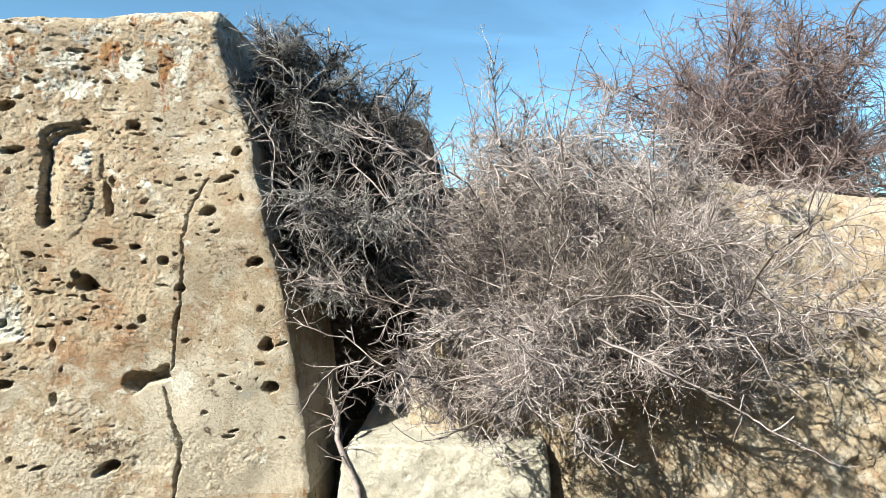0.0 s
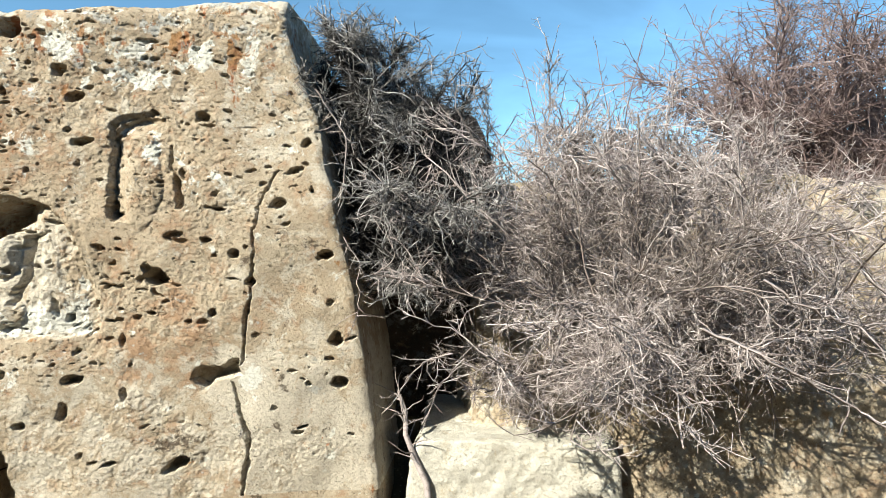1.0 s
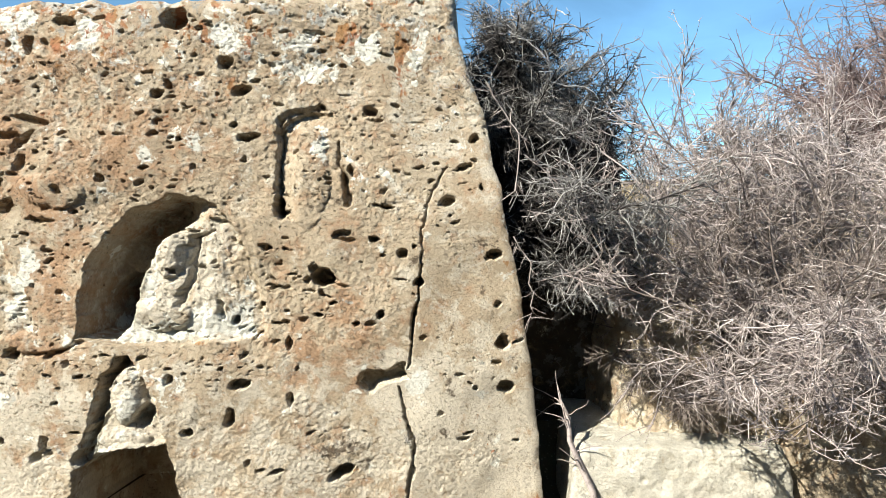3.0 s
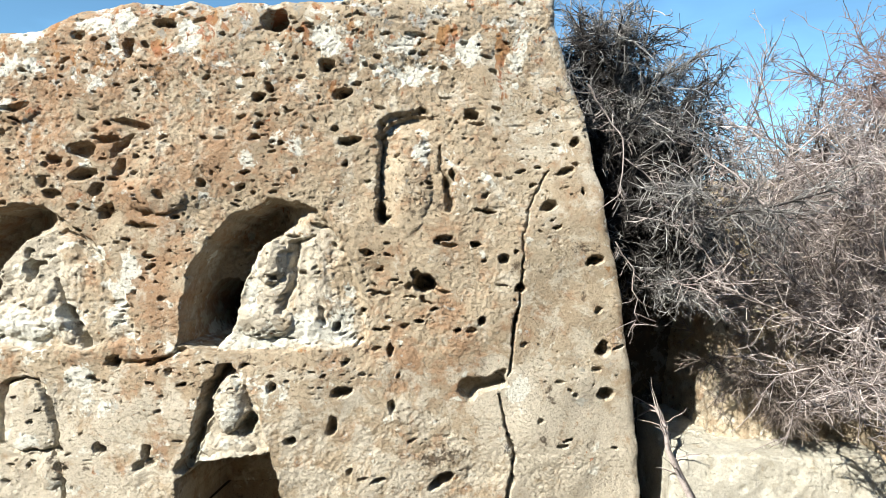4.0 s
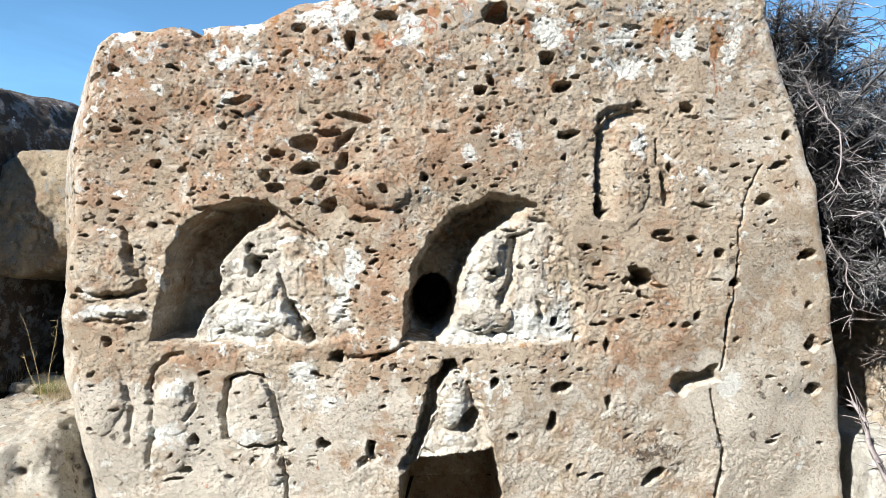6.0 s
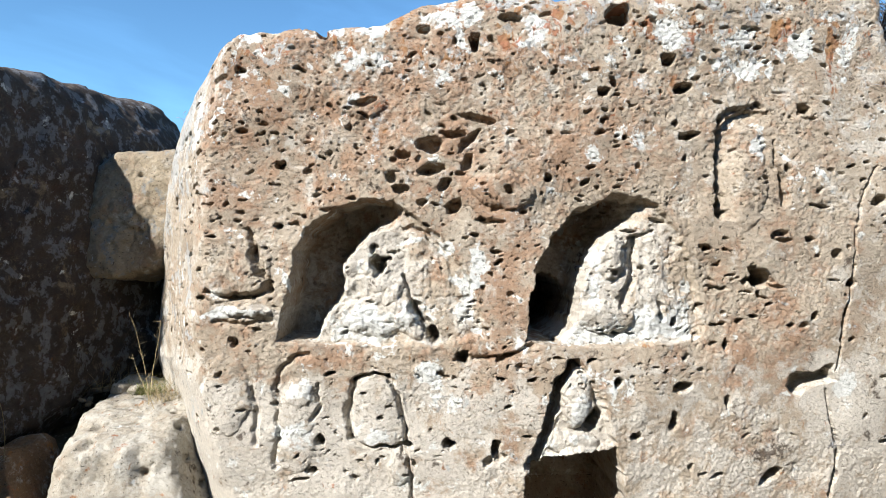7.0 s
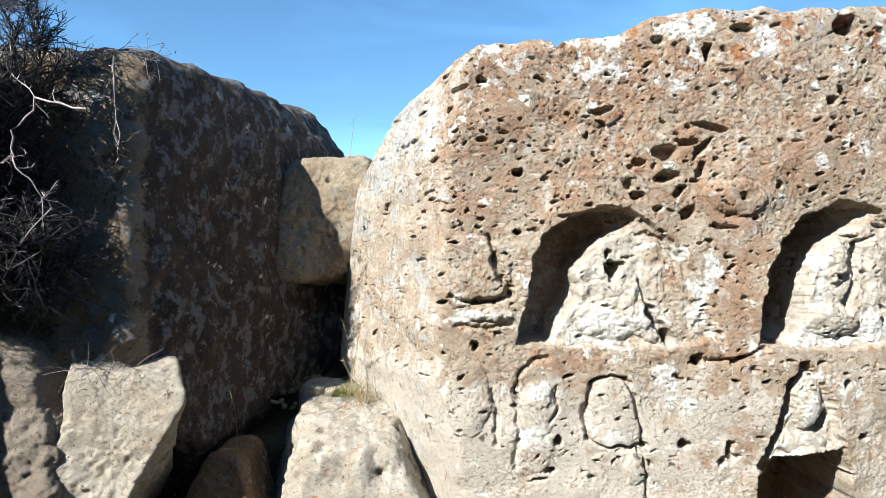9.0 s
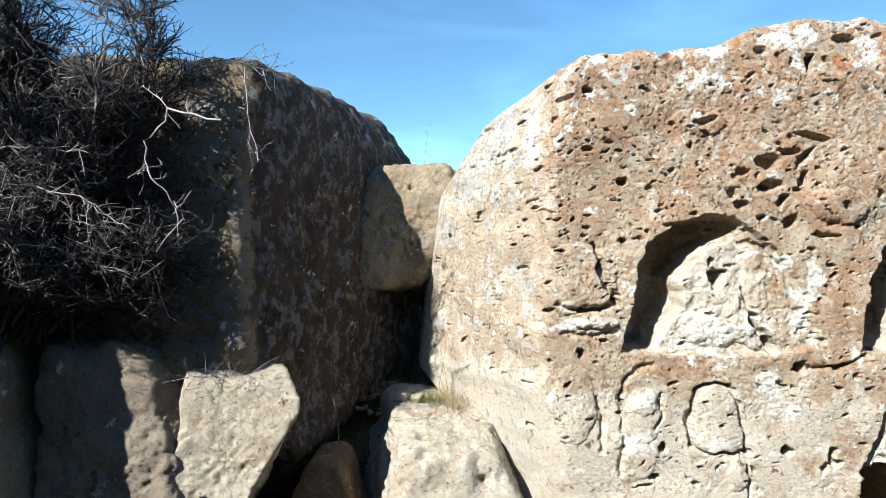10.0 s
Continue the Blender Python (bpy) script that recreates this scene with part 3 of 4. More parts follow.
holes(
    (-2.354, 0.324, 0.026, 0.012, 10), (-1.281, 0.438, 0.040, 0.012, 12), (-1.070, 0.979, 0.025, 0.037, 0), (-1.134, 1.463, 0.046, 0.018, 20), (-1.080, 1.935, 0.015, 0.021, 0),
    (-1.089, 0.866, 0.025, 0.012, 10), (-1.093, 1.187, 0.018, 0.022, 0), (-0.974, 0.978, 0.037, 0.012, 5), (-1.397, 0.587, 0.022, 0.009, 10), (-2.091, 0.509, 0.024, 0.009, 20),
    (-2.242, 1.104, 0.018, 0.012, 0), (-2.412, 0.369, 0.018, 0.015, 0), (-1.779, 1.085, 0.024, 0.015, 10), (-1.500, 1.003, 0.021, 0.009, 10), (-1.208, 0.737, 0.012, 0.012, 0))
holes(
    (-2.286, 1.002, 0.021, 0.012, 20), (-0.969, 0.413, 0.022, 0.013, 0), (-2.167, 0.852, 0.012, 0.012, 0))
holes(
    (-1.971, 1.310, 0.077, 0.015, -8), (-2.096, 1.383, 0.027, 0.024, 0), (-2.003, 1.348, 0.059, 0.015, -22), (-2.038, 1.259, 0.015, 0.030, 20), (-2.126, 1.319, 0.024, 0.018, 0))

# smaller pores: many, flatter and denser towards the upper part, in level beds
rng = np.random.RandomState(5)
for k in range(6500):
    x, z = rng.uniform(-5.5, -0.85), rng.uniform(0.05, 2.85)
    if vnoise(x, 0.0, z, 0.35, 4) + 0.25 * smooth(z, 0.8, 2.2) - 0.25 * smooth(x, -2.2, -1.2) - 0.3 * (1 - smooth(z, 0.6, 1.2)) < rng.uniform(0.25, 0.75):
        continue
    r = 0.0036 + 0.009 * rng.rand() ** 10
    pit(x, z, r * rng.uniform(1.0, 2.4), r * rng.uniform(0.6, 1.0), r * rng.uniform(1.6, 3.0), rng.normal(0, 15), 0.3)

# lie of the face: swellings, level bedding, grain
plain = (1 - np.maximum(in_a, in_b) * 0.5) * (1 - 0.65 * smooth(gx, -2.3, -1.7)) * (0.4 + 0.6 * smooth(gz, 0.5, 1.1))
rough = 0.035 * fractal(gx, 0 * gx, gz, 0.55, 3, 41) + plain * 0.008 * fractal(gx, 0 * gx, gz, 0.13, 4, 43)
beds = np.abs(fractal(gx * 0.35, 0 * gx, gz, 0.045, 3, 45))
rough += 0.010 * smooth(beds, 0.55, 1.0) * smooth(fractal(gx, 0 * gx, gz, 0.5, 2, 47), -0.2, 0.5)
coarse = 0.12 + 0.88 * smooth(fractal(gx, 0 * gx, gz, 0.4, 3, 48) + 0.6 * smooth(-gx, 1.2, 2.4), 0.0, 0.7)
rough += 0.0075 * coarse * np.abs(fractal(gx, 0 * gx, gz, 0.07, 4, 57, 0.65))
rough += 0.0045 * coarse * fractal(gx, 0 * gx, gz, 0.026, 3, 49, 0.7)
rough += 0.012 * (in_a + in_b) * fractal(gx, 0 * gx, gz, 0.06, 3, 51)
strip = np.exp(-((gx + 3.72) / 0.14) ** 2 - ((gz - 1.36) / 0.24) ** 2) + np.exp(-((gx + 2.52) / 0.13) ** 2 - ((gz - 1.36) / 0.24) ** 2)
rough += 0.010 * strip * fractal(gx + 0.15 * gz, 0 * gx, gz * 0.16, 0.028, 3, 53)
top = path_of(-5.8, 1.6, -5.42, 2.02, -5.22, 2.30, -5.09, 2.37, -4.92, 2.47, -4.728, 2.558, -4.422, 2.596, -4.111, 2.606, -3.983, 2.652, -3.842, 2.726, -3.815, 2.733, -3.567, 2.775,
              -3.124, 2.775, -2.616, 2.793, -2.498, 2.816, -2.176, 2.834, -1.908, 2.868, -1.604, 2.917, -1.356, 2.930, -1.286, 2.849, -1.30, 2.70, -0.7, 2.5)
top_z = np.interp(gx + 0.02 * fractal(gx, 0 * gx, gz, 0.2, 3, 61), top[:, 0], top[:, 1]) + 0.02 * fractal(gx, 0 * gx, gz, 0.12, 3, 63)
edge = path_of(-0.812, 0.054, -0.869, 0.659, -0.923, 1.048, -0.991, 1.399, -1.089, 1.837, -1.170, 2.243, -1.275, 2.522, -1.339, 2.739, -1.345, 3.0)
right_x = np.interp(gz, edge[:, 1], edge[:, 0]) + 0.014 * fractal(0 * gx, 2 + 0 * gx, gz, 0.14, 4, 65)
front_x = np.interp(gz, (0.0, 0.3, 0.8, 2.0, 2.5, 2.8), (-4.75, -4.83, -4.94, -4.92, -4.82, -4.64)) + 0.03 * fractal(gx, 0 * gx, gz, 0.3, 3, 67)
steep_x = np.interp(gz, (0.0, 0.4, 0.75, 1.4, 1.9, 2.2, 2.5, 2.9), (-5.08, -5.28, -5.62, -5.56, -5.48, -5.29, -5.09, -4.98))
gy = face_y(gx, gz) + rough
side = np.clip(front_x - gx + 0.05, 0, 9)
gy += 1.75 * (np.sqrt(side ** 2 + 0.11 ** 2) - 0.11)
gy += 14 * np.clip(steep_x - gx, 0, 9)
over = gz - top_z
gy += np.where(over > -0.09, 0.35 * (over + 0.09) ** 2 / 0.09, 0) + 7 * np.clip(over, 0, 9)
off = gx - right_x
gy += np.where(off > -0.05, 0.4 * (off + 0.05) ** 2 / 0.05, 0) + 14 * np.clip(off, 0, 9)
gy += carve * (1 - smooth(off, -0.02, 0.02))
gy = np.minimum(gy, BACK)

# stains: pale where freshly cut or washed, rusty on the old face, crusted with lichen along the crown
pale = np.maximum(in_a, in_b) * 0.30 + 0.5 * np.maximum(rise_a, rise_b) + 0.55 * in_bell + 0.8 * smooth(1.05 - gz, 0, 0.4) * (0.55 + 0.45 * smooth(-gx, 3.0, 4.0)) + 0.25 * smooth(-gx, 4.75, 5.0)
pale += 0.6 * np.exp(-((gx + 1.52) / 0.12) ** 2 - ((gz - 0.72) / 0.16) ** 2) + 0.7 * np.exp(-((gx + 4.62) / 0.16) ** 2 - ((gz - 1.16) / 0.035) ** 2)
pale += 0.25 * smooth(gx, -1.9, -1.5)
rust = 0.10 * smooth(-gx, 3.0, 3.8) + 0.38 * smooth(gz, 1.2, 2.2) * (0.25 + 0.75 * smooth(-gx, 2.4, 3.9)) * smooth(-gx, 1.5, 2.6) * smooth(-gx, 5.1, 4.8)
rust += -0.5 * np.maximum(rise_a, rise_b)
crown = smooth(gz - top_z, -0.75, -0.05)
pale += 0.10 * smooth(gz, 1.6, 2.2)
ochre = 0.45 * crown * smooth(gx, -4.9, -4.6) + 0.10 * smooth(gz, 1.6, 2.4)
crust = crown * (0.55 + 0.3 * smooth(gx, -4.0, -3.2)) + 0.8 * smooth(-gx, 4.88, 5.05)
chalk = 0.16 * crown + 0.08 * smooth(-gx, 2.6, 3.6) * smooth(-gz, -1.5, -1.0) + 0.07
soot = 0.5 * np.exp(-((gx + 4.72) / 0.16) ** 2 - ((gz - 2.42) / 0.10) ** 2) + 0.3 * np.exp(-((gx + 3.62) / 0.2) ** 2 - ((gz - 1.9) / 0.2) ** 2)
even = np.clip(smooth(gx, -2.9, -1.9) * (1 - smooth(gz, 1.2, 1.9)) + 0.9 * (1 - smooth(gz, 0.4, 0.95)) + 0.8 * smooth(gx, -1.7, -1.4) + 0.7 * np.maximum(in_a, in_b), 0, 1)

# orange lichen, chalky white crust and rusty fields, with shapes of their own
spots(
    ochre,
    (-3.382, 2.564, 0.040, 0.079, 1), (-3.133, 2.667, 0.079, 0.085, 0.9), (-3.161, 2.495, 0.040, 0.028, 0.7), (-1.927, 2.633, 0.065, 0.047, 1.2), (-1.638, 2.556, 0.045, 0.134, 1.2),
    (-1.637, 2.332, 0.075, 0.036, 0.8), (-4.000, 2.122, 0.045, 0.099, 0.8), (-4.690, 2.359, 0.062, 0.028, 0.6), (-4.699, 2.467, 0.040, 0.045, 0.6), (-4.252, 2.537, 0.068, 0.034, 0.6),
    (-4.543, 1.510, 0.057, 0.045, 0.6), (-3.931, 0.920, 0.051, 0.040, 0.6), (-3.246, 2.437, 0.045, 0.028, 0.6), (-1.831, 1.970, 0.041, 0.047, 0.5), (-1.923, 1.703, 0.059, 0.041, 0.5),
    (-3.728, 2.633, 0.040, 0.023, 0.6))
spots(
    ochre,
    (-3.798, 2.434, 0.057, 0.040, 0.5), (-2.385, 2.686, 0.035, 0.052, 0.8), (-2.653, 2.631, 0.058, 0.058, 0.5), (-2.815, 2.739, 0.040, 0.023, 1.2))
spots(
    chalk,
    (-4.138, 2.433, 0.113, 0.057, 0.8), (-3.658, 2.662, 0.156, 0.090, 0.75), (-3.571, 2.421, 0.062, 0.042, 0.5), (-3.261, 2.578, 0.079, 0.107, 0.8), (-2.534, 2.622, 0.093, 0.122, 0.9),
    (-1.817, 2.564, 0.059, 0.059, 1.3), (-1.543, 2.575, 0.039, 0.090, 1), (-2.142, 2.609, 0.076, 0.053, 0.8), (-2.095, 2.450, 0.132, 0.088, 0.55), (-2.943, 1.975, 0.063, 0.051, 0.7),
    (-2.739, 2.109, 0.057, 0.057, 0.55), (-4.677, 2.558, 0.062, 0.028, 0.8), (-4.054, 2.583, 0.085, 0.023, 1), (-5.001, 2.159, 0.034, 0.141, 0.9), (-3.073, 2.157, 0.045, 0.031, 0.6),
    (-3.143, 1.758, 0.074, 0.040, 0.8))
spots(
    chalk,
    (-3.789, 0.850, 0.085, 0.068, 0.95), (-3.647, 0.709, 0.085, 0.071, 0.95), (-3.524, 1.459, 0.045, 0.068, 0.6), (-3.424, 1.304, 0.031, 0.025, 0.7), (-3.679, 1.486, 0.040, 0.031, 0.7),
    (-3.579, 1.232, 0.062, 0.156, 0.7), (-4.753, 1.155, 0.184, 0.025, 1.2), (-4.439, 0.776, 0.085, 0.090, 0.5), (-4.438, 0.550, 0.085, 0.062, 0.55), (-4.042, 0.524, 0.096, 0.040, 0.6),
    (-4.073, 1.103, 0.254, 0.090, 0.95), (-4.103, 1.399, 0.102, 0.170, 0.55), (-2.880, 1.062, 0.329, 0.057, 1), (-2.925, 1.376, 0.046, 0.186, 0.9), (-2.587, 1.117, 0.130, 0.075, 0.9),
    (-2.437, 1.203, 0.052, 0.131, 0.6))
spots(
    chalk,
    (-3.009, 0.722, 0.080, 0.171, 0.6), (-3.165, 0.429, 0.119, 0.079, 0.7), (-1.705, 1.854, 0.089, 0.083, 0.55), (-1.468, 2.098, 0.045, 0.135, 0.45), (-2.048, 2.054, 0.047, 0.082, 0.55),
    (-1.540, 0.739, 0.079, 0.085, 1), (-1.528, 1.251, 0.036, 0.042, 0.8), (-3.629, 2.534, 0.034, 0.045, 0.6), (-3.906, 1.513, 0.085, 0.028, 0.5), (-2.806, 0.775, 0.086, 0.115, 0.5))
spots(
    rust,
    (-3.381, 1.149, 0.147, 0.566, 0.75), (-2.002, 1.022, 0.356, 0.326, 0.5), (-3.059, 2.087, 0.242, 0.313, 0.45), (-3.628, 2.393, 0.368, 0.127, 0.35), (-2.763, 0.918, 0.144, 0.057, 0.5),
    (-1.857, 1.556, 0.178, 0.119, 0.3), (-3.849, 1.372, 0.085, 0.198, 0.25), (-4.355, 0.917, 0.170, 0.051, 0.4))

label_of[in_a > 0.5] = 1
label_of[in_b > 0.5] = 2
label_of[fig_a] = 3
label_of[fig_b] = 4
label_of[in_bell > 0.5] = 5
label_of[d_idol < 0] = 6
label_of[cave_in > 0.5] = 7
label_of[in_c > 0.5] = 8

ni, nj = gx.shape
flat = np.stack((gx, gy, gz), -1).reshape(-1, 3)
attrs = {"pale": pale.ravel(), "rust": rust.ravel(), "crust": crust.ravel(), "ochre": ochre.ravel(), "chalk": chalk.ravel(), "soot": soot.ravel(), "even": even.ravel()}
idx = np.arange(ni * nj).reshape(ni, nj)
quads = np.stack((idx[:-1, :-1], idx[:-1, 1:], idx[1:, 1:], idx[1:, :-1]), -1).reshape(-1, 4)
near = flat[:, 1] < BACK - 1e-6
keep = near[quads].any(1)
quad_label = label_of[:-1, :-1].ravel()
carved_rock = thing("carved_rock", "huge weathered tan tufa block with carved niches and lichen crust", "rock", at=(-3.2, 3.0, -0.15))


def cut_out(name, which, label):
    q = quads[keep & (quad_label == which)]
    used, inv = np.unique(q, return_inverse=True)
    me = mesh_of(name, flat[used], inv.reshape(-1, 4), tufa, attrs={k: v[used] for k, v in attrs.items()})
    return part(name, me, carved_rock, label)


body = cut_out("body", 0, "")
cut_out("niche", 1, "arched niche cut deep into the rock face")
cut_out("niche", 2, "arched niche with a dark deep hole")
cut_out("niche", 8, "small shallow niche with a worn standing figure")
cut_out("relief_figure", 3, "eroded pale bust in an arched niche")
cut_out("relief_figure", 4, "eroded pale bust with a worn face")
cut_out("relief_figure", 5, "worn bell-shaped figure over a dark cavity")
cut_out("relief_figure", 6, "small bell-shaped idol in a cut outline")
cut_out("cavity", 7, "dark cavity hollowed under the worn figure")
# back and foot of the block
rows = [r for r in range(ni) if near.reshape(ni, nj)[r].any()]
bv, bf = [], []
for r in rows[::6]:
    c = np.flatnonzero(near.reshape(ni, nj)[r])
    bv += [(gx[r, c[0]] - STEP, BACK, gz[r, c[0]]), (gx[r, c[-1]] + STEP, BACK, gz[r, c[-1]])]
for k in range(len(bv) // 2 - 1):
    bf.append((2 * k + 1, 2 * k, 2 * k + 2, 2 * k + 3))
part("back", mesh_of("back", bv, bf, tufa, attrs={}), carved_rock)
c = np.flatnonzero(near.reshape(ni, nj)[0])[::8]
fv = np.concatenate([flat[idx[0, c]], flat[idx[0, c]] * (1, 0, 1) + (0, BACK, 0)])
low = fv - (0, 0, 0.35)
n = len(c)
fv = np.concatenate((fv[:n], low[:n]))
part("foot", mesh_of("foot", fv, [(k + n, k + n + 1, k + 1, k) for k in range(n - 1)], tufa), carved_rock)


# ---- boulders: soft-edged solids bounded by planes ----
def cube_sphere(n):
    t = np.tan(np.linspace(-math.pi / 4, math.pi / 4, n + 1))
    a, b = np.meshgrid(t, t)
    o = np.ones_like(a)
    vs, fs = [], []
    i = np.arange((n + 1) ** 2).reshape(n + 1, n + 1)
    q = np.stack((i[:-1, :-1], i[:-1, 1:], i[1:, 1:], i[1:, :-1]), -1).reshape(-1, 4)
    for k, v in enumerate(((a, b, o), (-a, b, -o), (o, a, b), (-o, -a, b), (-a, o, b), (a, -o, b))):
        vs.append(np.stack(v, -1).reshape(-1, 3))
        fs.append(q + k * (n + 1) ** 2)
    v = np.concatenate(vs)
    v /= np.linalg.norm(v, axis=1)[:, None]
    keys = np.round(v * 1e5).astype(np.int64)
    _, first, inv = np.unique(keys, axis=0, return_index=True, return_inverse=True)
    return v[first], inv.ravel()[np.concatenate(fs)]


def boulder_mesh(name, centre, planes, material, n=120, hard=14.0, lumps=0.04, seed=0, pits=60, stretch=(1, 1, 1), attrs=None):
    """planes: (nx, ny, nz, distance). hard: sharpness of the edges."""
    d, f = cube_sphere(n)
    inv = np.zeros(len(d))
    for *nv, dist in planes:
        nv = np.array(nv, float)
        inv += np.clip(d @ (nv / np.linalg.norm(nv)) / dist, 0, None) ** hard
    r = inv ** (-1 / hard)
    p = d * r[:, None]
    c = np.array(centre, float)
    q = p + c
    r += lumps * fractal(q[:, 0], q[:, 1], q[:, 2], 0.45, 3, seed) + 0.45 * lumps * fractal(q[:, 0], q[:, 1], q[:, 2], 0.12, 4, seed + 3)
    r += 0.10 * lumps * fractal(q[:, 0], q[:, 1], q[:, 2], 0.03, 2, seed + 5)
    g = np.random.RandomState(seed + 50)
    for k in range(pits):
        i = g.randint(len(d))
        size = 0.008 + 0.032 * g.rand() ** 3
        e = np.linalg.norm((p - p[i]) * (1, 1, 1.4), axis=1) / size
        r -= size * g.uniform(0.9, 2.0) * (1 - smooth(e, 0.6, 1.3))
    return mesh_of(name, d * r[:, None] + c, f, material, attrs={k: v(q) if callable(v) else np.full(len(d), v) for k, v in (attrs or {}).items()})


def box_planes(w, dpt, h, lean=0.06, seed=0):
    """Six planes of a rough block, each a little off square."""
    g = np.random.RandomState(seed)
    out = []
    for a, dist in ((0, w / 2), (1, dpt / 2), (2, h / 2)):
        for s in (-1, 1):
            v = g.normal(0, lean, 3)
            v[a] = s
            out.append((*v, dist))
    return out


def boulder(name, label, centre, planes, material, **more):
    me = boulder_mesh(name, centre, planes, material, **more)
    z = min(v.co.z for v in me.vertices)
    me.transform(Matrix.Translation((-centre[0], -centre[1], -z)))
    ob = new(name, me)
    ob.location = (centre[0], centre[1], z)
    return tagged(ob, label, "rock")


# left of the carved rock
# the tone paints the shaded side dark, the pale map a sunlit front
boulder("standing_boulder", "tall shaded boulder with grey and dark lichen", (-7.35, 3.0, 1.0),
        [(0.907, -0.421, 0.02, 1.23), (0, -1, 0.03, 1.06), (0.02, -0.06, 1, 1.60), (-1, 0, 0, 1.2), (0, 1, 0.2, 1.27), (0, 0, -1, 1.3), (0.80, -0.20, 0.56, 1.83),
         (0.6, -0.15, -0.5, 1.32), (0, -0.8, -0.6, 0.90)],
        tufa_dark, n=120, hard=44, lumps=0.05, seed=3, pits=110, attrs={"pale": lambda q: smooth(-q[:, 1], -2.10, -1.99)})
boulder("wedged_stone", "grey and tan stone wedged between two boulders", (-5.72, 3.35, 1.70),
        [(1, -0.1, 0, 0.34), (-1, -0.15, 0, 0.40), (0, -1, 0.05, 0.36), (0, 1, 0, 0.5), (0, 0, 1, 0.44), (0.1, -0.1, -1, 0.43), (0.75, -0.5, -0.35, 0.42), (-0.5, -0.6, 0.5, 0.52)],
        tufa_grey, n=64, hard=14, lumps=0.045, seed=11, pits=30)
boulder("low_boulder", "pale pitted boulder resting against the carved rock", (-5.42, 2.72, 0.10),
        [(0, -1, 0.05, 0.60), (0, -0.22, 0.975, 0.47), (-1, -0.25, 0.25, 0.47), (1, -0.1, 0.45, 0.42), (0, 1, 0, 0.38), (0, 0, -1, 0.5)],
        tufa_pale, n=80, hard=18, lumps=0.045, seed=17, pits=130, attrs={"ochre": 0.55, "pale": 0.4})
boulder("split_block", "pale broken stone block leaning by the standing boulder", (-6.55, 2.10, 0.40),
        [(0.05, -1, 0.06, 0.29), (0.85, 0.53, 0.0, 0.20), (-1, 0.1, 0.05, 0.18), (0.06, -0.12, 1, 0.55), (0, 1, 0, 0.4), (0, 0, -1, 0.6), (0.87, 0.05, -0.49, 0.145)],
        tufa_pale, n=70, hard=26, lumps=0.05, seed=23, pits=25)
boulder("shaded_block", "stone block under an overhanging bush, its shade toned into the colour", (-7.04, 2.12, 0.47),
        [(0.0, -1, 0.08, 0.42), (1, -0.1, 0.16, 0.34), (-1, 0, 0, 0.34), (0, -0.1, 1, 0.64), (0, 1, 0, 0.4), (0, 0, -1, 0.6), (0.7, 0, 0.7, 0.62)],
        tufa_shaded, n=60, hard=11, lumps=0.06, seed=29, pits=25)
boulder("shaded_block", "narrow stone block beside the shaded block, toned dark for shade", (-7.86, 2.15, 0.40),
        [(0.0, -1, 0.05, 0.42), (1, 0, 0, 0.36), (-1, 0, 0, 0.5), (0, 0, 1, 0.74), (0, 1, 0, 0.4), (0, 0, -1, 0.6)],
        tufa_shaded, n=45, hard=24, lumps=0.04, seed=31, pits=15)
boulder("small_boulder", "small rust-brown stone low in the gap", (-6.10, 2.42, 0.10),
        [(0, -1, 0.3, 0.26), (1, 0, 0.3, 0.16), (-1, 0, 0.3, 0.2), (0, 0, 1, 0.28), (0, 1, 0, 0.25), (0, 0, -1, 0.3)],
        tufa_brown, n=45, hard=8, lumps=0.03, seed=37, pits=12)

# out of view; added so its shadow falls on the bush and blocks
boulder("unseen_shade_boulder", "tall grey boulder added out of view to shade the bush", (-8.62, 1.40, 1.4),
        [(1, -0.1, 0.2, 0.99), (-1, 0, 0, 1.0), (0, -1, 0, 0.5), (0, 1, 0, 0.6), (0, 0, 1, 1.75), (0, 0, -1, 1.65)],
        tufa_grey, n=40, hard=14, lumps=0.05, seed=59, pits=20)

# right of the carved rock
boulder("pale_block", "pale cream stone block under the thorn bush", (0.02, 3.05, -0.05),
        [(0.02, -1, 0.06, 0.60), (1, 0, 0, 0.61), (-1, 0.12, 0.10, 0.62), (0.03, -0.05, 1, 0.43), (0, 1, 0, 0.5), (0, 0, -1, 0.3), (-0.6, -0.1, 0.8, 0.74)],
        tufa_cream, n=90, hard=44, lumps=0.03, seed=41, pits=25, attrs={"pale": 0.7, "even": 0.9})
boulder("sloping_rock", "tan weathered rock under the roots of the thorn bush", (0.38, 3.42, 0.50),
        [(0.02, -1, 0.30, 0.56), (-1, -0.1, 0.10, 0.68), (1, 0, 0, 0.60), (0.05, -0.12, 1, 0.68), (0, 1, 0, 0.5), (0, 0, -1, 0.65)],
        tufa, n=70, hard=16, lumps=0.06, seed=83, pits=40, attrs={"pale": 0.3})
boulder("broad_boulder", "broad tan boulder dappled by bush shadows", (2.35, 3.80, 0.80),
        [(-0.05, -1, 0.10, 1.22), (-1, -0.05, 0.05, 1.68), (1, 0, 0, 2.2), (0.12, -0.05, 1, 1.22), (0, 1, 0, 0.9), (0, 0, -1, 1.0), (-0.7, -0.1, 0.7, 1.50)],
        tufa, n=86, hard=20, lumps=0.07, seed=47, pits=120, attrs={"pale": 0.2})
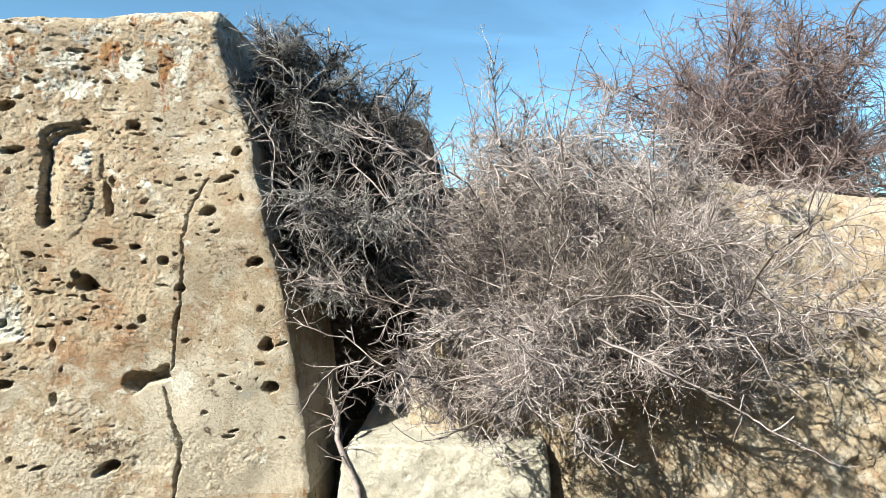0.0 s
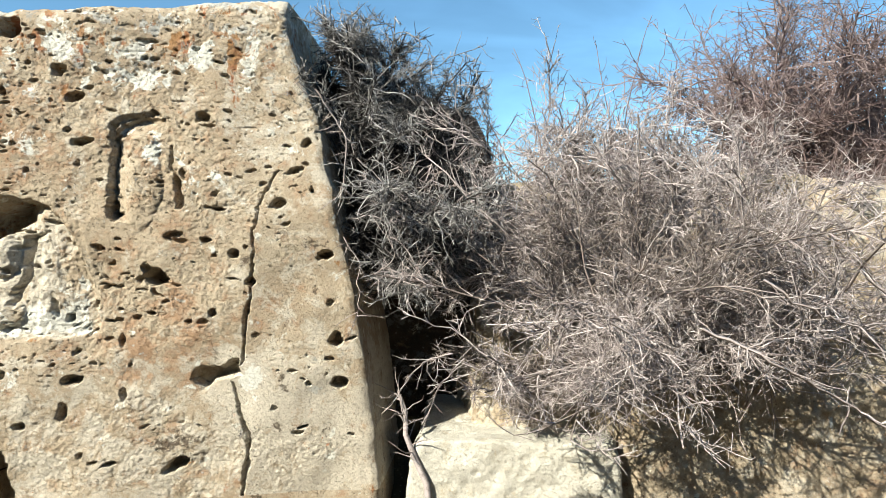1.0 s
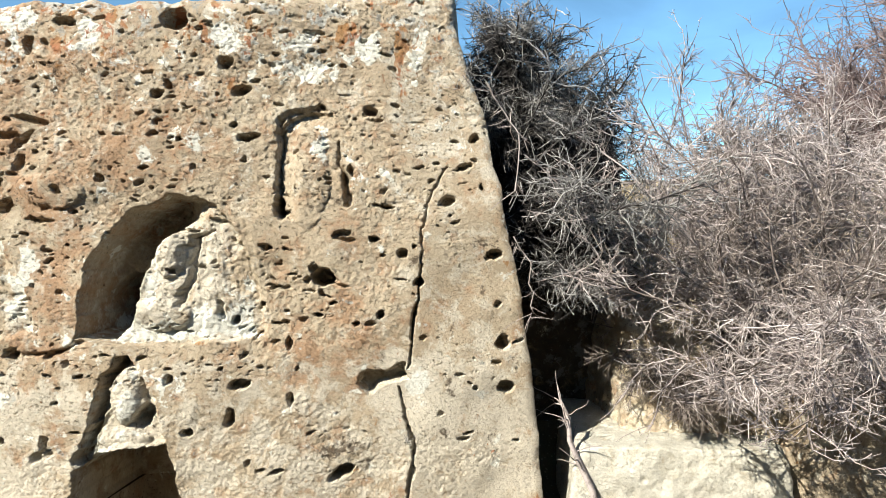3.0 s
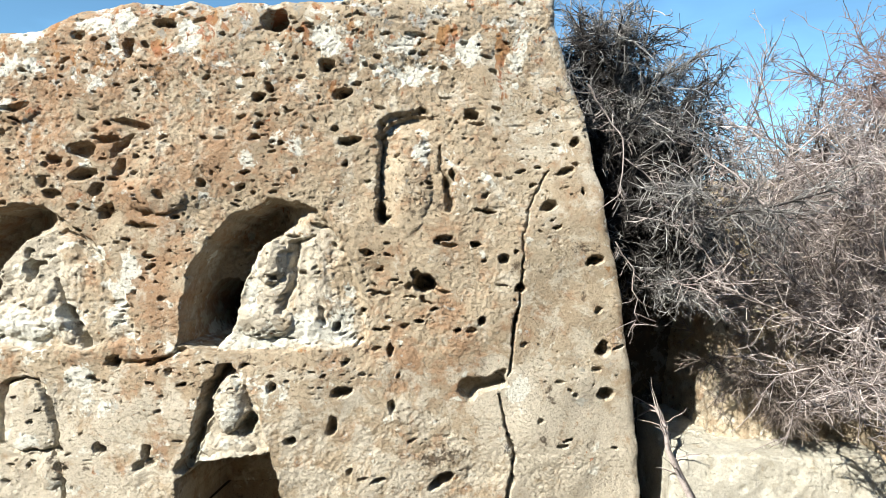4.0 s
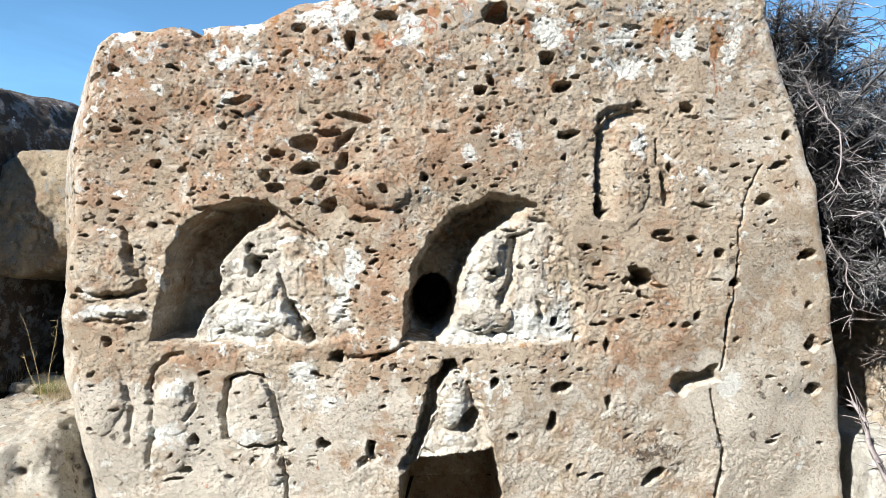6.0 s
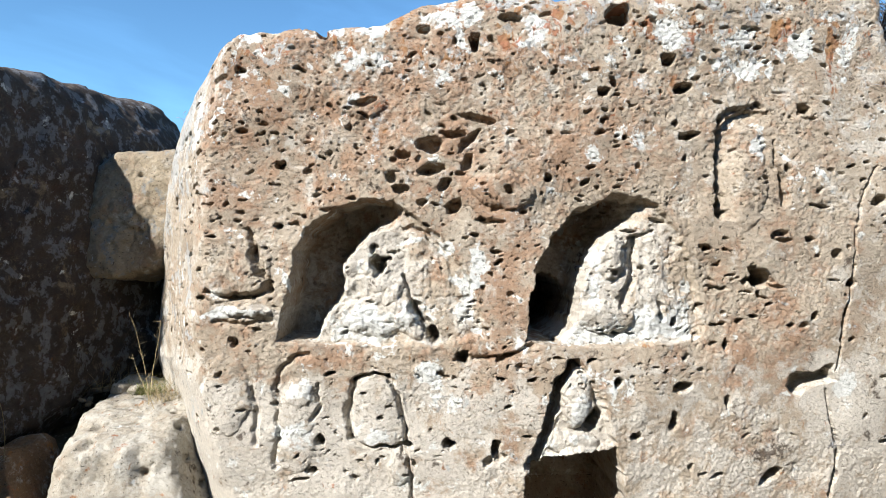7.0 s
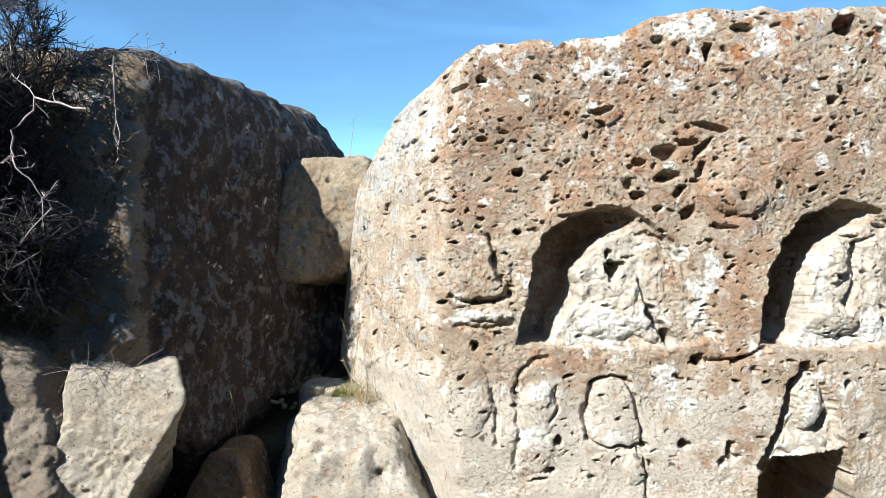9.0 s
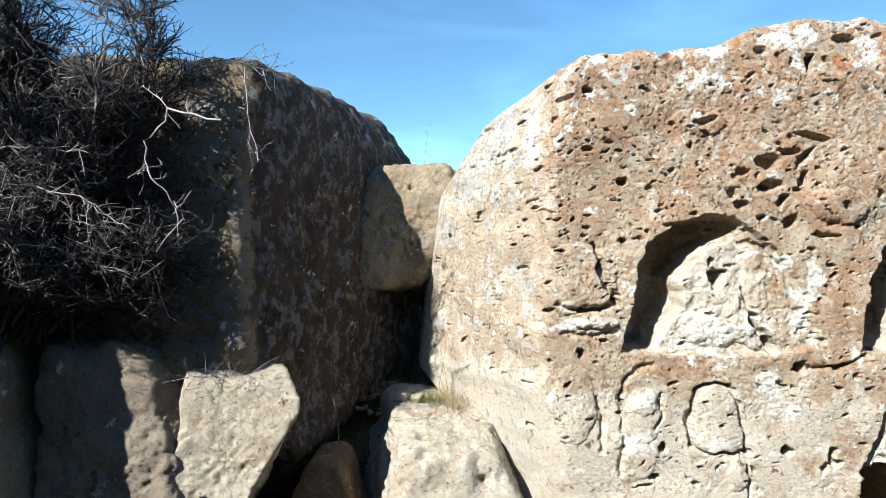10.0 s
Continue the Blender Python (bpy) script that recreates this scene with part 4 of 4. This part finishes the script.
# shade of the cleft is painted in with the darkened tufa
boulder("rear_boulder", "rock deep in the cleft, coloured dark for the shade there", (-0.72, 4.35, 1.0),
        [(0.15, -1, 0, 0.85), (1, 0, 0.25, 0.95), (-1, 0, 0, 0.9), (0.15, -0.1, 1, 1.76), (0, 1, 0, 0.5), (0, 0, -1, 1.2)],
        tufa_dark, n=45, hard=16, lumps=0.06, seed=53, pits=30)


# ---- thorn bushes: stems, branches, twigs and spurs ----
def turn_off(d, amount, g):
    """Unit directions swung off d by about that much."""
    v = d + amount * g.normal(0, 1, d.shape)
    return v / np.linalg.norm(v, axis=1)[:, None]


def grow(start, way, length, pieces, g, wander, sag=0.0):
    """Crooked lines: (n, pieces + 1, 3)."""
    p, d = start, way
    line = [p]
    for k in range(pieces):
        d = turn_off(d, wander, g)
        d = d + np.array((0, 0, -sag))
        d /= np.linalg.norm(d, axis=1)[:, None]
        p = p + d * (length / pieces)[:, None]
        line.append(p)
    return np.stack(line, 1)


def branch_off(lines, count, g, lo, hi, swing):
    """Starting places and directions of count shoots along the lines."""
    k = lines.shape[1] - 1
    i = g.randint(len(lines), size=count)
    t = g.uniform(lo, hi, count) * k
    j = np.minimum(t.astype(int), k - 1)
    a, b = lines[i, j], lines[i, j + 1]
    d = (b - a) / np.linalg.norm(b - a, axis=1)[:, None]
    return a + (b - a) * (t - j)[:, None], turn_off(d, swing, g)


def rods(name, groups, material):
    """Three-sided tapering rods along the lines. groups: (lines, radius at foot, radius at tip)."""
    V, Q, base = [], [], 0
    for lines, r0, r1 in groups:
        n, k = lines.shape[:2]
        d = np.gradient(lines, axis=1)
        d /= np.linalg.norm(d, axis=2)[..., None] + 1e-9
        ref = np.where(np.abs(d[..., 2:3]) < 0.9, (0.0, 0.0, 1.0), (1.0, 0.0, 0.0))
        u = np.cross(d, ref)
        u /= np.linalg.norm(u, axis=2)[..., None] + 1e-9
        w = np.cross(d, u)
        r = np.linspace(r0, r1, k)[None, :, None]
        ring = [lines + r * (math.cos(a) * u + math.sin(a) * w) for a in (0, 2.094, 4.189)]
        V.append(np.stack(ring, 2).reshape(-1, 3))
        i = (np.arange(n * k).reshape(n, k) * 3 + base)[:, :-1].reshape(-1, 1)
        for s in range(3):
            e = (s + 1) % 3
            Q.append(np.concatenate((i + s, i + e, i + e + 3, i + s + 3), 1))
        base += n * k * 3
    return mesh_of(name, np.concatenate(V), np.concatenate(Q), material)


def thorn_bush(label, root, spread, heart, size, material, seed, stems=50, branches=700, twigs=5000, spurs=12000, thick=1.0, fine=1.0, sag=0.05, clear=None, shade_tone=None, core=0.8):
    """A leafless bush rooted at root (within spread), filling an uneven rounded space at heart; its inner wood may take
    a darker tone that paints in the shade there.
    """
    g = np.random.RandomState(seed)
    root, heart, size = np.array(root, float), np.array(heart, float), np.array(size, float)
    ob = thing("thorn_bush", label, "bush", at=tuple(root))
    s = root + g.normal(0, 1, (stems, 3)) * np.array((spread, spread, 0.03))
    aim = g.normal(0, 1, (stems, 3))
    aim = heart + size * aim / np.linalg.norm(aim, axis=1)[:, None] * g.uniform(0.45, 1.0, (stems, 1))
    d = aim - s
    L = np.linalg.norm(d, axis=1)
    d = d / L[:, None] + (0, 0, 0.25)
    st = grow(s, d / np.linalg.norm(d, axis=1)[:, None], L * 1.08, 11, g, 0.17, 0.04)
    if clear:
        st = st[clear(st[:, 5:]).all(1)]
    p, d = branch_off(st, branches, g, 0.35, 1.0, 0.7)
    br = grow(p, d, g.uniform(0.14, 0.50, branches) * size.mean(), 6, g, 0.27, sag)
    if clear:
        br = br[clear(br).all(1)]
    p, d = branch_off(br, twigs, g, 0.1, 1.0, 0.9)
    tw = grow(p, d, g.uniform(0.03, 0.13, twigs) * fine, 1, g, 0.1, sag * 0.5)
    if clear:
        tw = tw[clear(tw).all(1)]
    p, d = branch_off(np.concatenate((tw, br[:, :2], br[:, 2:4], br[:, 4:6], br[:, 5:])), spurs, g, 0.05, 1.0, 1.5)
    sp = np.stack((p, p + d * (g.uniform(0.014, 0.050, spurs) * fine)[:, None]), 1)
    # wood inside the core gets the tone that stands for inner shade
    shade_tone = shade_tone or material
    for k in range(len(st)):
        part("stem", rods("stem", [(st[k:k + 1], 0.011 * thick, 0.005 * thick)], shade_tone if k % 4 else material), ob)
    for name, lines, r0, r1 in (("branch", br, 0.0042, 0.0020), ("twig", tw, 0.0026, 0.0014)):
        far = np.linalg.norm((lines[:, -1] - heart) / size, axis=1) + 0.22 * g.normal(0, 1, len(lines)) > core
        for which, bark in ((far, material), (~far, shade_tone)):
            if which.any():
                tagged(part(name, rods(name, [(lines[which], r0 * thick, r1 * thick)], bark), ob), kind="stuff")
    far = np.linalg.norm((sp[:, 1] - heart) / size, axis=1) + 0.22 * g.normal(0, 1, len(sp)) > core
    for which, bark in ((far, material), (~far, shade_tone)):
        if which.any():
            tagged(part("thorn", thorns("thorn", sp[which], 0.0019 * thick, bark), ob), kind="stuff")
    return ob


def thorns(name, lines, radius, material):
    """Three-sided points."""
    a, b = lines[:, 0], lines[:, 1]
    d = (b - a) / np.linalg.norm(b - a, axis=1)[:, None]
    u = np.cross(d, np.where(np.abs(d[:, 2:]) < 0.9, (0.0, 0.0, 1.0), (1.0, 0.0, 0.0)))
    u /= np.linalg.norm(u, axis=1)[:, None]
    w = np.cross(d, u)
    v = np.stack([a + radius * (math.cos(k) * u + math.sin(k) * w) for k in (0, 2.094, 4.189)] + [b], 1).reshape(-1, 3)
    i = np.arange(len(a))[:, None] * 4
    return mesh_of(name, v, np.concatenate([i + (0, 1, 3), i + (1, 2, 3), i + (2, 0, 3)]), material)


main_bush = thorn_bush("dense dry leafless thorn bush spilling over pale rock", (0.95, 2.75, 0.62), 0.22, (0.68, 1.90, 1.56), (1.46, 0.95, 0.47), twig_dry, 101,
           stems=90, branches=2700, twigs=21000, spurs=46000, sag=0.01, thick=0.85, shade_tone=twig_brown, core=0.58,
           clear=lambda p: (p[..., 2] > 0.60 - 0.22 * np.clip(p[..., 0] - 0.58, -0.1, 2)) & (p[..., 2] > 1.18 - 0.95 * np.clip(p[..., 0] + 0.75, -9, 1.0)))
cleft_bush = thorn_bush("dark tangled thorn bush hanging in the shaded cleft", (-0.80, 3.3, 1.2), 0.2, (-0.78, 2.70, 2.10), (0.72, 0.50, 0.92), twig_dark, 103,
           stems=120, branches=4300, twigs=34000, spurs=60000, sag=0.05, fine=0.82, thick=0.95, shade_tone=twig_inner_shade, core=0.92,
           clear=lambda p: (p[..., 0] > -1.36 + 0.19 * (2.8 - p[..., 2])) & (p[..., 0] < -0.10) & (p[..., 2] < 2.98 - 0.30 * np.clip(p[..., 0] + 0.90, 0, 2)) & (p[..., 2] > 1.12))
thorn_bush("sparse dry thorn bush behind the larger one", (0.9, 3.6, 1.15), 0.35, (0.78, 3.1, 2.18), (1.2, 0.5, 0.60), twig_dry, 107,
           stems=70, branches=2800, twigs=15000, spurs=20000, sag=0.02, shade_tone=twig_brown)
thorn_bush("low dry thorn bush leaning on the broad boulder", (1.45, 2.75, 1.1), 0.2, (1.40, 2.65, 1.95), (0.62, 0.35, 0.42), twig_dry, 108,
           stems=40, branches=900, twigs=5000, spurs=14000, sag=0.02)
thorn_bush("tall reddish-grey thorn bush on top of the rocks", (3.2, 4.9, 1.8), 0.3, (2.88, 4.6, 3.0), (1.6, 0.9, 1.3), twig_far, 109,
           stems=80, branches=3900, twigs=21000, spurs=12000, thick=1.4, sag=0.02, fine=1.4)
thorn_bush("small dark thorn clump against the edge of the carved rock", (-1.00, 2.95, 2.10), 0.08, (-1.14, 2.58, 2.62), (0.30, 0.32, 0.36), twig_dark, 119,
           stems=30, branches=1100, twigs=7000, spurs=13000, sag=0.03, thick=0.9, shade_tone=twig_inner_shade, core=0.9,
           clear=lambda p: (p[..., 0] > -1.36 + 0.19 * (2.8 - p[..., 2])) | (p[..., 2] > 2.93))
thorn_bush("low dry brown tangle on the sloping rock", (0.20, 2.72, 0.70), 0.10, (0.12, 2.52, 0.74), (0.48, 0.20, 0.24), twig_brown, 121,
           stems=24, branches=520, twigs=3200, spurs=6000, sag=0.10, thick=0.8, clear=lambda p: p[..., 2] > 0.43)
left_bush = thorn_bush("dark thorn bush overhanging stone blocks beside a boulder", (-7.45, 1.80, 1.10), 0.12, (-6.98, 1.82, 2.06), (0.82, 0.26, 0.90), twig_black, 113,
           stems=120, branches=4200, twigs=26000, spurs=50000, sag=0.02, fine=1.1, shade_tone=twig_inner_shade, core=1.0,
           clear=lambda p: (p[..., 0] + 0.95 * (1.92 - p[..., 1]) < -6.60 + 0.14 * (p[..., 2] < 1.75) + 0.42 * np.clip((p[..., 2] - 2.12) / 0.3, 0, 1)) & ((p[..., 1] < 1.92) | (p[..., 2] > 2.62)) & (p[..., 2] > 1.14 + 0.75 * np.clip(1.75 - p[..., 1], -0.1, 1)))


def limb(bush, y, pts, radius, material, seed, shoots=14):
    """A single bent pale limb that stands out of a bush, with its own side twigs."""
    g = np.random.RandomState(seed)
    pts = path_of(*pts)
    t = np.linspace(0, len(pts) - 1, 4 * len(pts) - 3)
    x, z = (np.interp(t, np.arange(len(pts)), pts[:, k]) for k in (0, 1))
    line = np.stack((x, y + 0.03 * np.sin(t * 1.7 + seed), z), 1)[None]
    line[:, 1:-1] += g.normal(0, 0.006, line[:, 1:-1].shape)
    ob = part("limb", rods("limb", [(line, radius, radius * 0.45)], material), bush, "pale bent bare limb")
    p, d = branch_off(line, shoots, g, 0.05, 1.0, 1.0)
    side = grow(p, d, g.uniform(0.05, 0.2, shoots), 3, g, 0.25)
    p, d = branch_off(side, shoots * 5, g, 0.1, 1.0, 1.3)
    sp = np.stack((p, p + d * g.uniform(0.01, 0.04, shoots * 5)[:, None]), 1)
    tw = new("twig", rods("twig", [(side, radius * 0.45, radius * 0.2)], material))
    th = new("thorn", thorns("thorn", sp, 0.0019, material))
    for o in (tw, th):
        o.parent = ob
        tagged(o, kind="stuff")


limb(left_bush, 1.45, (-6.412, 2.084, -6.651, 2.131, -6.753, 1.999, -6.714, 1.855, -6.637, 1.783, -6.584, 1.663), 0.006, twig_dry, 401)
limb(left_bush, 1.40, (-7.320, 1.959, -7.180, 1.969, -6.945, 1.937), 0.005, twig_dry, 402)
limb(left_bush, 1.40, (-7.179, 1.800, -6.991, 1.765, -6.815, 1.637), 0.004, twig_dry, 403)
limb(left_bush, 1.45, (-6.329, 2.325, -6.314, 2.121, -6.275, 1.941), 0.004, twig_dry, 404, 6)
limb(left_bush, 1.78, (-7.000, 2.400, -6.760, 2.470, -6.480, 2.440, -6.280, 2.400), 0.004, twig_dark, 405, 20)
limb(main_bush, 1.25, (0.618, 1.168, 0.831, 1.075, 1.033, 0.959, 1.258, 0.843, 1.425, 0.750, 1.610, 0.652), 0.010, twig_dry, 411, 22)
limb(main_bush, 1.10, (0.780, 1.377, 0.926, 1.278, 1.094, 1.213, 1.206, 1.202), 0.008, twig_dry, 412)
limb(main_bush, 1.20, (1.233, 1.387, 1.443, 1.250, 1.606, 1.089), 0.006, twig_dry, 413)
limb(main_bush, 1.00, (0.169, 1.217, 0.341, 1.112, 0.448, 1.081), 0.006, twig_dry, 414)
limb(main_bush, 1.50, (-0.401, 1.025, -0.529, 0.986, -0.636, 0.870), 0.005, twig_dry, 415)
limb(main_bush, 1.50, (-0.349, 1.000, -0.451, 0.897, -0.539, 0.717), 0.005, twig_dry, 416)
limb(cleft_bush, 2.22, (-1.173, 2.407, -1.083, 2.273, -0.990, 2.123, -1.001, 1.868, -1.037, 1.742), 0.007, twig_dry, 421, 22)
limb(cleft_bush, 2.25, (-1.011, 1.570, -0.920, 1.420, -0.910, 1.209, -0.949, 1.059), 0.005, twig_dry, 422)
limb(cleft_bush, 2.30, (-0.949, 2.031, -0.765, 1.849, -0.520, 1.697), 0.005, twig_dry, 423)
limb(cleft_bush, 2.35, (-1.400, 2.865, -1.181, 2.813, -0.932, 2.726), 0.005, twig_dark, 424, 18)
limb(cleft_bush, 2.60, (-0.692, 2.520, -0.408, 2.702, -0.212, 2.795), 0.005, twig_dark, 425, 18)


# ---- small growth and litter ----
def on_face(x, z):
    return (x, float(face_y(np.float64(x), np.float64(z))), z)


def tuft(name, label, category, at, blades, high, lean, material, seed, radius=0.0012, spread=0.04):
    g = np.random.RandomState(seed)
    p = np.array(at) + g.normal(0, 1, (blades, 3)) * (spread, spread * 0.7, 0.004)
    d = turn_off(np.tile((0.0, 0.0, 1.0), (blades, 1)), lean, g)
    lines = grow(p, d, g.uniform(0.4, 1.0, blades) * high, 4, g, 0.12, 0.10)
    ob = new(name, rods(name, [(lines, radius, radius * 0.4)], material))
    ob.data.transform(Matrix.Translation(-Vector(at)))
    ob.location = at
    return tagged(ob, label, category, kind="stuff")


def stalk(at, way, length, seed, shoots=14, radius=0.0028, label="thin dry upright stalk with short side shoots", material=grass_dry):
    g = np.random.RandomState(seed)
    ob = thing("dry_stalk", label, "plant", group="dry stalks", at=at)
    main = grow(np.array([at], float), np.array([way], float) / np.linalg.norm(way), np.array([length]), 10, g, 0.06)
    p, d = branch_off(main, shoots, g, 0.15, 1.0, 0.8)
    side = grow(p, d, g.uniform(0.03, 0.16, shoots) * length, 3, g, 0.2)
    part("stem", rods("stem", [(main, radius, radius * 0.4)], material), ob)
    for k in range(shoots):
        part("shoot", rods("shoot", [(side[k:k + 1], radius * 0.45, radius * 0.2)], material), ob)
    return ob


tuft("grass_tuft", "small green and yellow grass tuft beside the pale boulder", "grass", (-5.50, 2.80, 0.58), 170, 0.11, 0.35, grass_green, 201, 0.0013, 0.05)
tuft("grass_tuft", "dry straw-coloured grass tuft at the foot of the rock", "grass", (-5.38, 2.72, 0.55), 90, 0.20, 0.35, grass_dry, 202, 0.0012, 0.05)
tuft("grass_tuft", "dry wispy grass under the shaded boulder", "grass", (-5.85, 3.05, 0.55), 90, 0.22, 0.5, grass_dry, 203, 0.0012, 0.12)
stalk((-5.43, 2.60, 0.50), (-0.18, -0.1, 1), 0.55, 211)
stalk((-5.36, 2.55, 0.48), (-0.30, 0.0, 1), 0.42, 212)
stalk((-5.50, 2.75, 0.55), (0.05, 0.0, 1), 0.50, 213)
stalk((-5.60, 3.45, 2.05), (-0.02, 0.0, 1), 0.42, 214, shoots=4, radius=0.003)
stalk((-6.05, 2.25, 0.30), (0.1, 0.0, 1), 0.45, 215, shoots=5, radius=0.003)

for k, (x, y, z, lean, high) in enumerate(((0.80, 3.0, 2.2, 0.02, 0.95), (0.72, 3.0, 2.2, -0.05, 0.85), (0.25, 3.0, 2.1, -0.10, 0.85), (0.42, 3.0, 2.0, 0.25, 0.75), (1.25, 3.1, 2.3, 0.03, 0.75), (0.02, 2.9, 2.0, -0.25, 0.65))):
    stalk((x, y, z), (lean, 0.0, 1), high, 230 + k, shoots=9, radius=0.0055, label="tall thin reddish shoot rising above the thorn bush", material=twig_far)


def pebble(at, size, seed, material):
    ob = new("pebble", boulder_mesh("pebble", (0, 0, 0), box_planes(size, size * 0.8, size * 0.75, 0.25, seed), material, n=6, hard=9, lumps=size * 0.06, seed=seed, pits=0))
    ob.location = at
    return tagged(ob, "small pale broken stone lying in the gap", "stone", group="loose stones in the gap")


g = np.random.RandomState(77)
pebble((-5.73, 2.84, 0.60), 0.085, 303, tufa_pale)
pebble((-5.64, 2.82, 0.59), 0.06, 304, tufa_pale)
pebble((-5.58, 2.86, 0.59), 0.045, 305, tufa_pale)
for k in range(60):
    x, y = g.uniform(-6.15, -5.55), g.uniform(2.75, 3.35)
    pebble((x, y, 0.47 + 0.18 * (y - 2.75) + 0.02 * g.rand()), 0.02 + 0.05 * g.rand() ** 2, 310 + k, tufa_grey)
# grey-leaved sprig in the bush, and dry twigs lying over the split block
g = np.random.RandomState(91)
sprig = thing("leafy_sprig", "small grey-green leafy sprig in the dark thorn bush", "plant", at=(-6.80, 1.71, 1.50))
line = grow(np.array([(-6.80, 1.71, 1.50)]), np.array([(0.1, -0.5, 0.85)]), np.array([0.08]), 4, g, 0.1)
part("stem", rods("stem", [(line, 0.002, 0.001)], leaf_grey), sprig)
leaf = bpy.data.meshes.new("leaf")
leaf.from_pydata([(0, 0, 0), (0.006, 0.014, 0.002), (0, 0.036, -0.002), (-0.006, 0.014, 0.002), (0, 0.015, -0.003)], [], [(0, 1, 4), (1, 2, 4), (2, 3, 4), (3, 0, 4)])
leaf.materials.append(leaf_grey)
for k in range(26):
    ob = part("leaf", leaf, sprig)
    at = line[0, 1 + k % 4] + g.normal(0, 0.012, 3)
    ob.matrix_basis = Matrix.LocRotScale(Vector(at) - Vector(line[0, 0]) + Vector((-6.80, 1.71, 1.50)), Euler((g.uniform(-0.9, 0.9), g.uniform(-0.9, 0.9), g.uniform(0, 6.28))), None)
tuft("dry_sprig", "thin dry twigs lying over the top of the split block", "plant", (-6.60, 1.83, 0.93), 16, 0.17, 1.3, twig_brown, 223, 0.0016, 0.05)
tuft("dry_sprig", "thin dry twigs lying over the top of the split block", "plant", (-6.45, 1.82, 0.94), 12, 0.15, 1.3, twig_brown, 224, 0.0016, 0.04)
# a bed of rubble that fills the gap under the wedged stone
boulder("rubble_bed", "dark earth and rubble packed into the gap", (-5.85, 3.30, 0.12),
        [(0, -0.3, 1, 0.26), (0, -1, 0, 0.5), (0, 1, 0, 0.5), (1, 0, 0, 0.5), (-1, 0, 0, 0.45), (0, 0, -1, 0.4)], earth, n=40, hard=12, lumps=0.06, seed=71, pits=0)

# twisted pale root standing in the cleft, and thin sprigs in the cracks
g = np.random.RandomState(88)
root = thing("bare_root", "twisted pale bare root standing in the dark cleft", "root", at=(-0.55, 2.45, -0.1))
line = np.array([[(-0.50, 2.42, -0.15), (-0.53, 2.44, 0.12), (-0.60, 2.45, 0.26), (-0.66, 2.47, 0.40), (-0.66, 2.50, 0.52), (-0.70, 2.55, 0.62)]])
part("stem", rods("stem", [(line, 0.026, 0.012)], twig_dry), root)
p, d = branch_off(line, 16, g, 0.4, 1.0, 0.7)
shoots = grow(p, d, g.uniform(0.08, 0.35, 16), 5, g, 0.25)
for k in range(16):
    part("shoot", rods("shoot", [(shoots[k:k + 1], 0.005, 0.0015)], twig_dry), root)
tuft("dry_sprig", "thin dry sprig rooted in the crack of the rock", "plant", on_face(-1.588, 0.431), 14, 0.12, 0.8, twig_dark, 221, 0.0011, 0.01)
tuft("dry_sprig", "thin dry sprig on the upper rock face", "plant", on_face(-1.325, 2.373), 10, 0.18, 1.0, twig_dark, 222, 0.0012, 0.01)
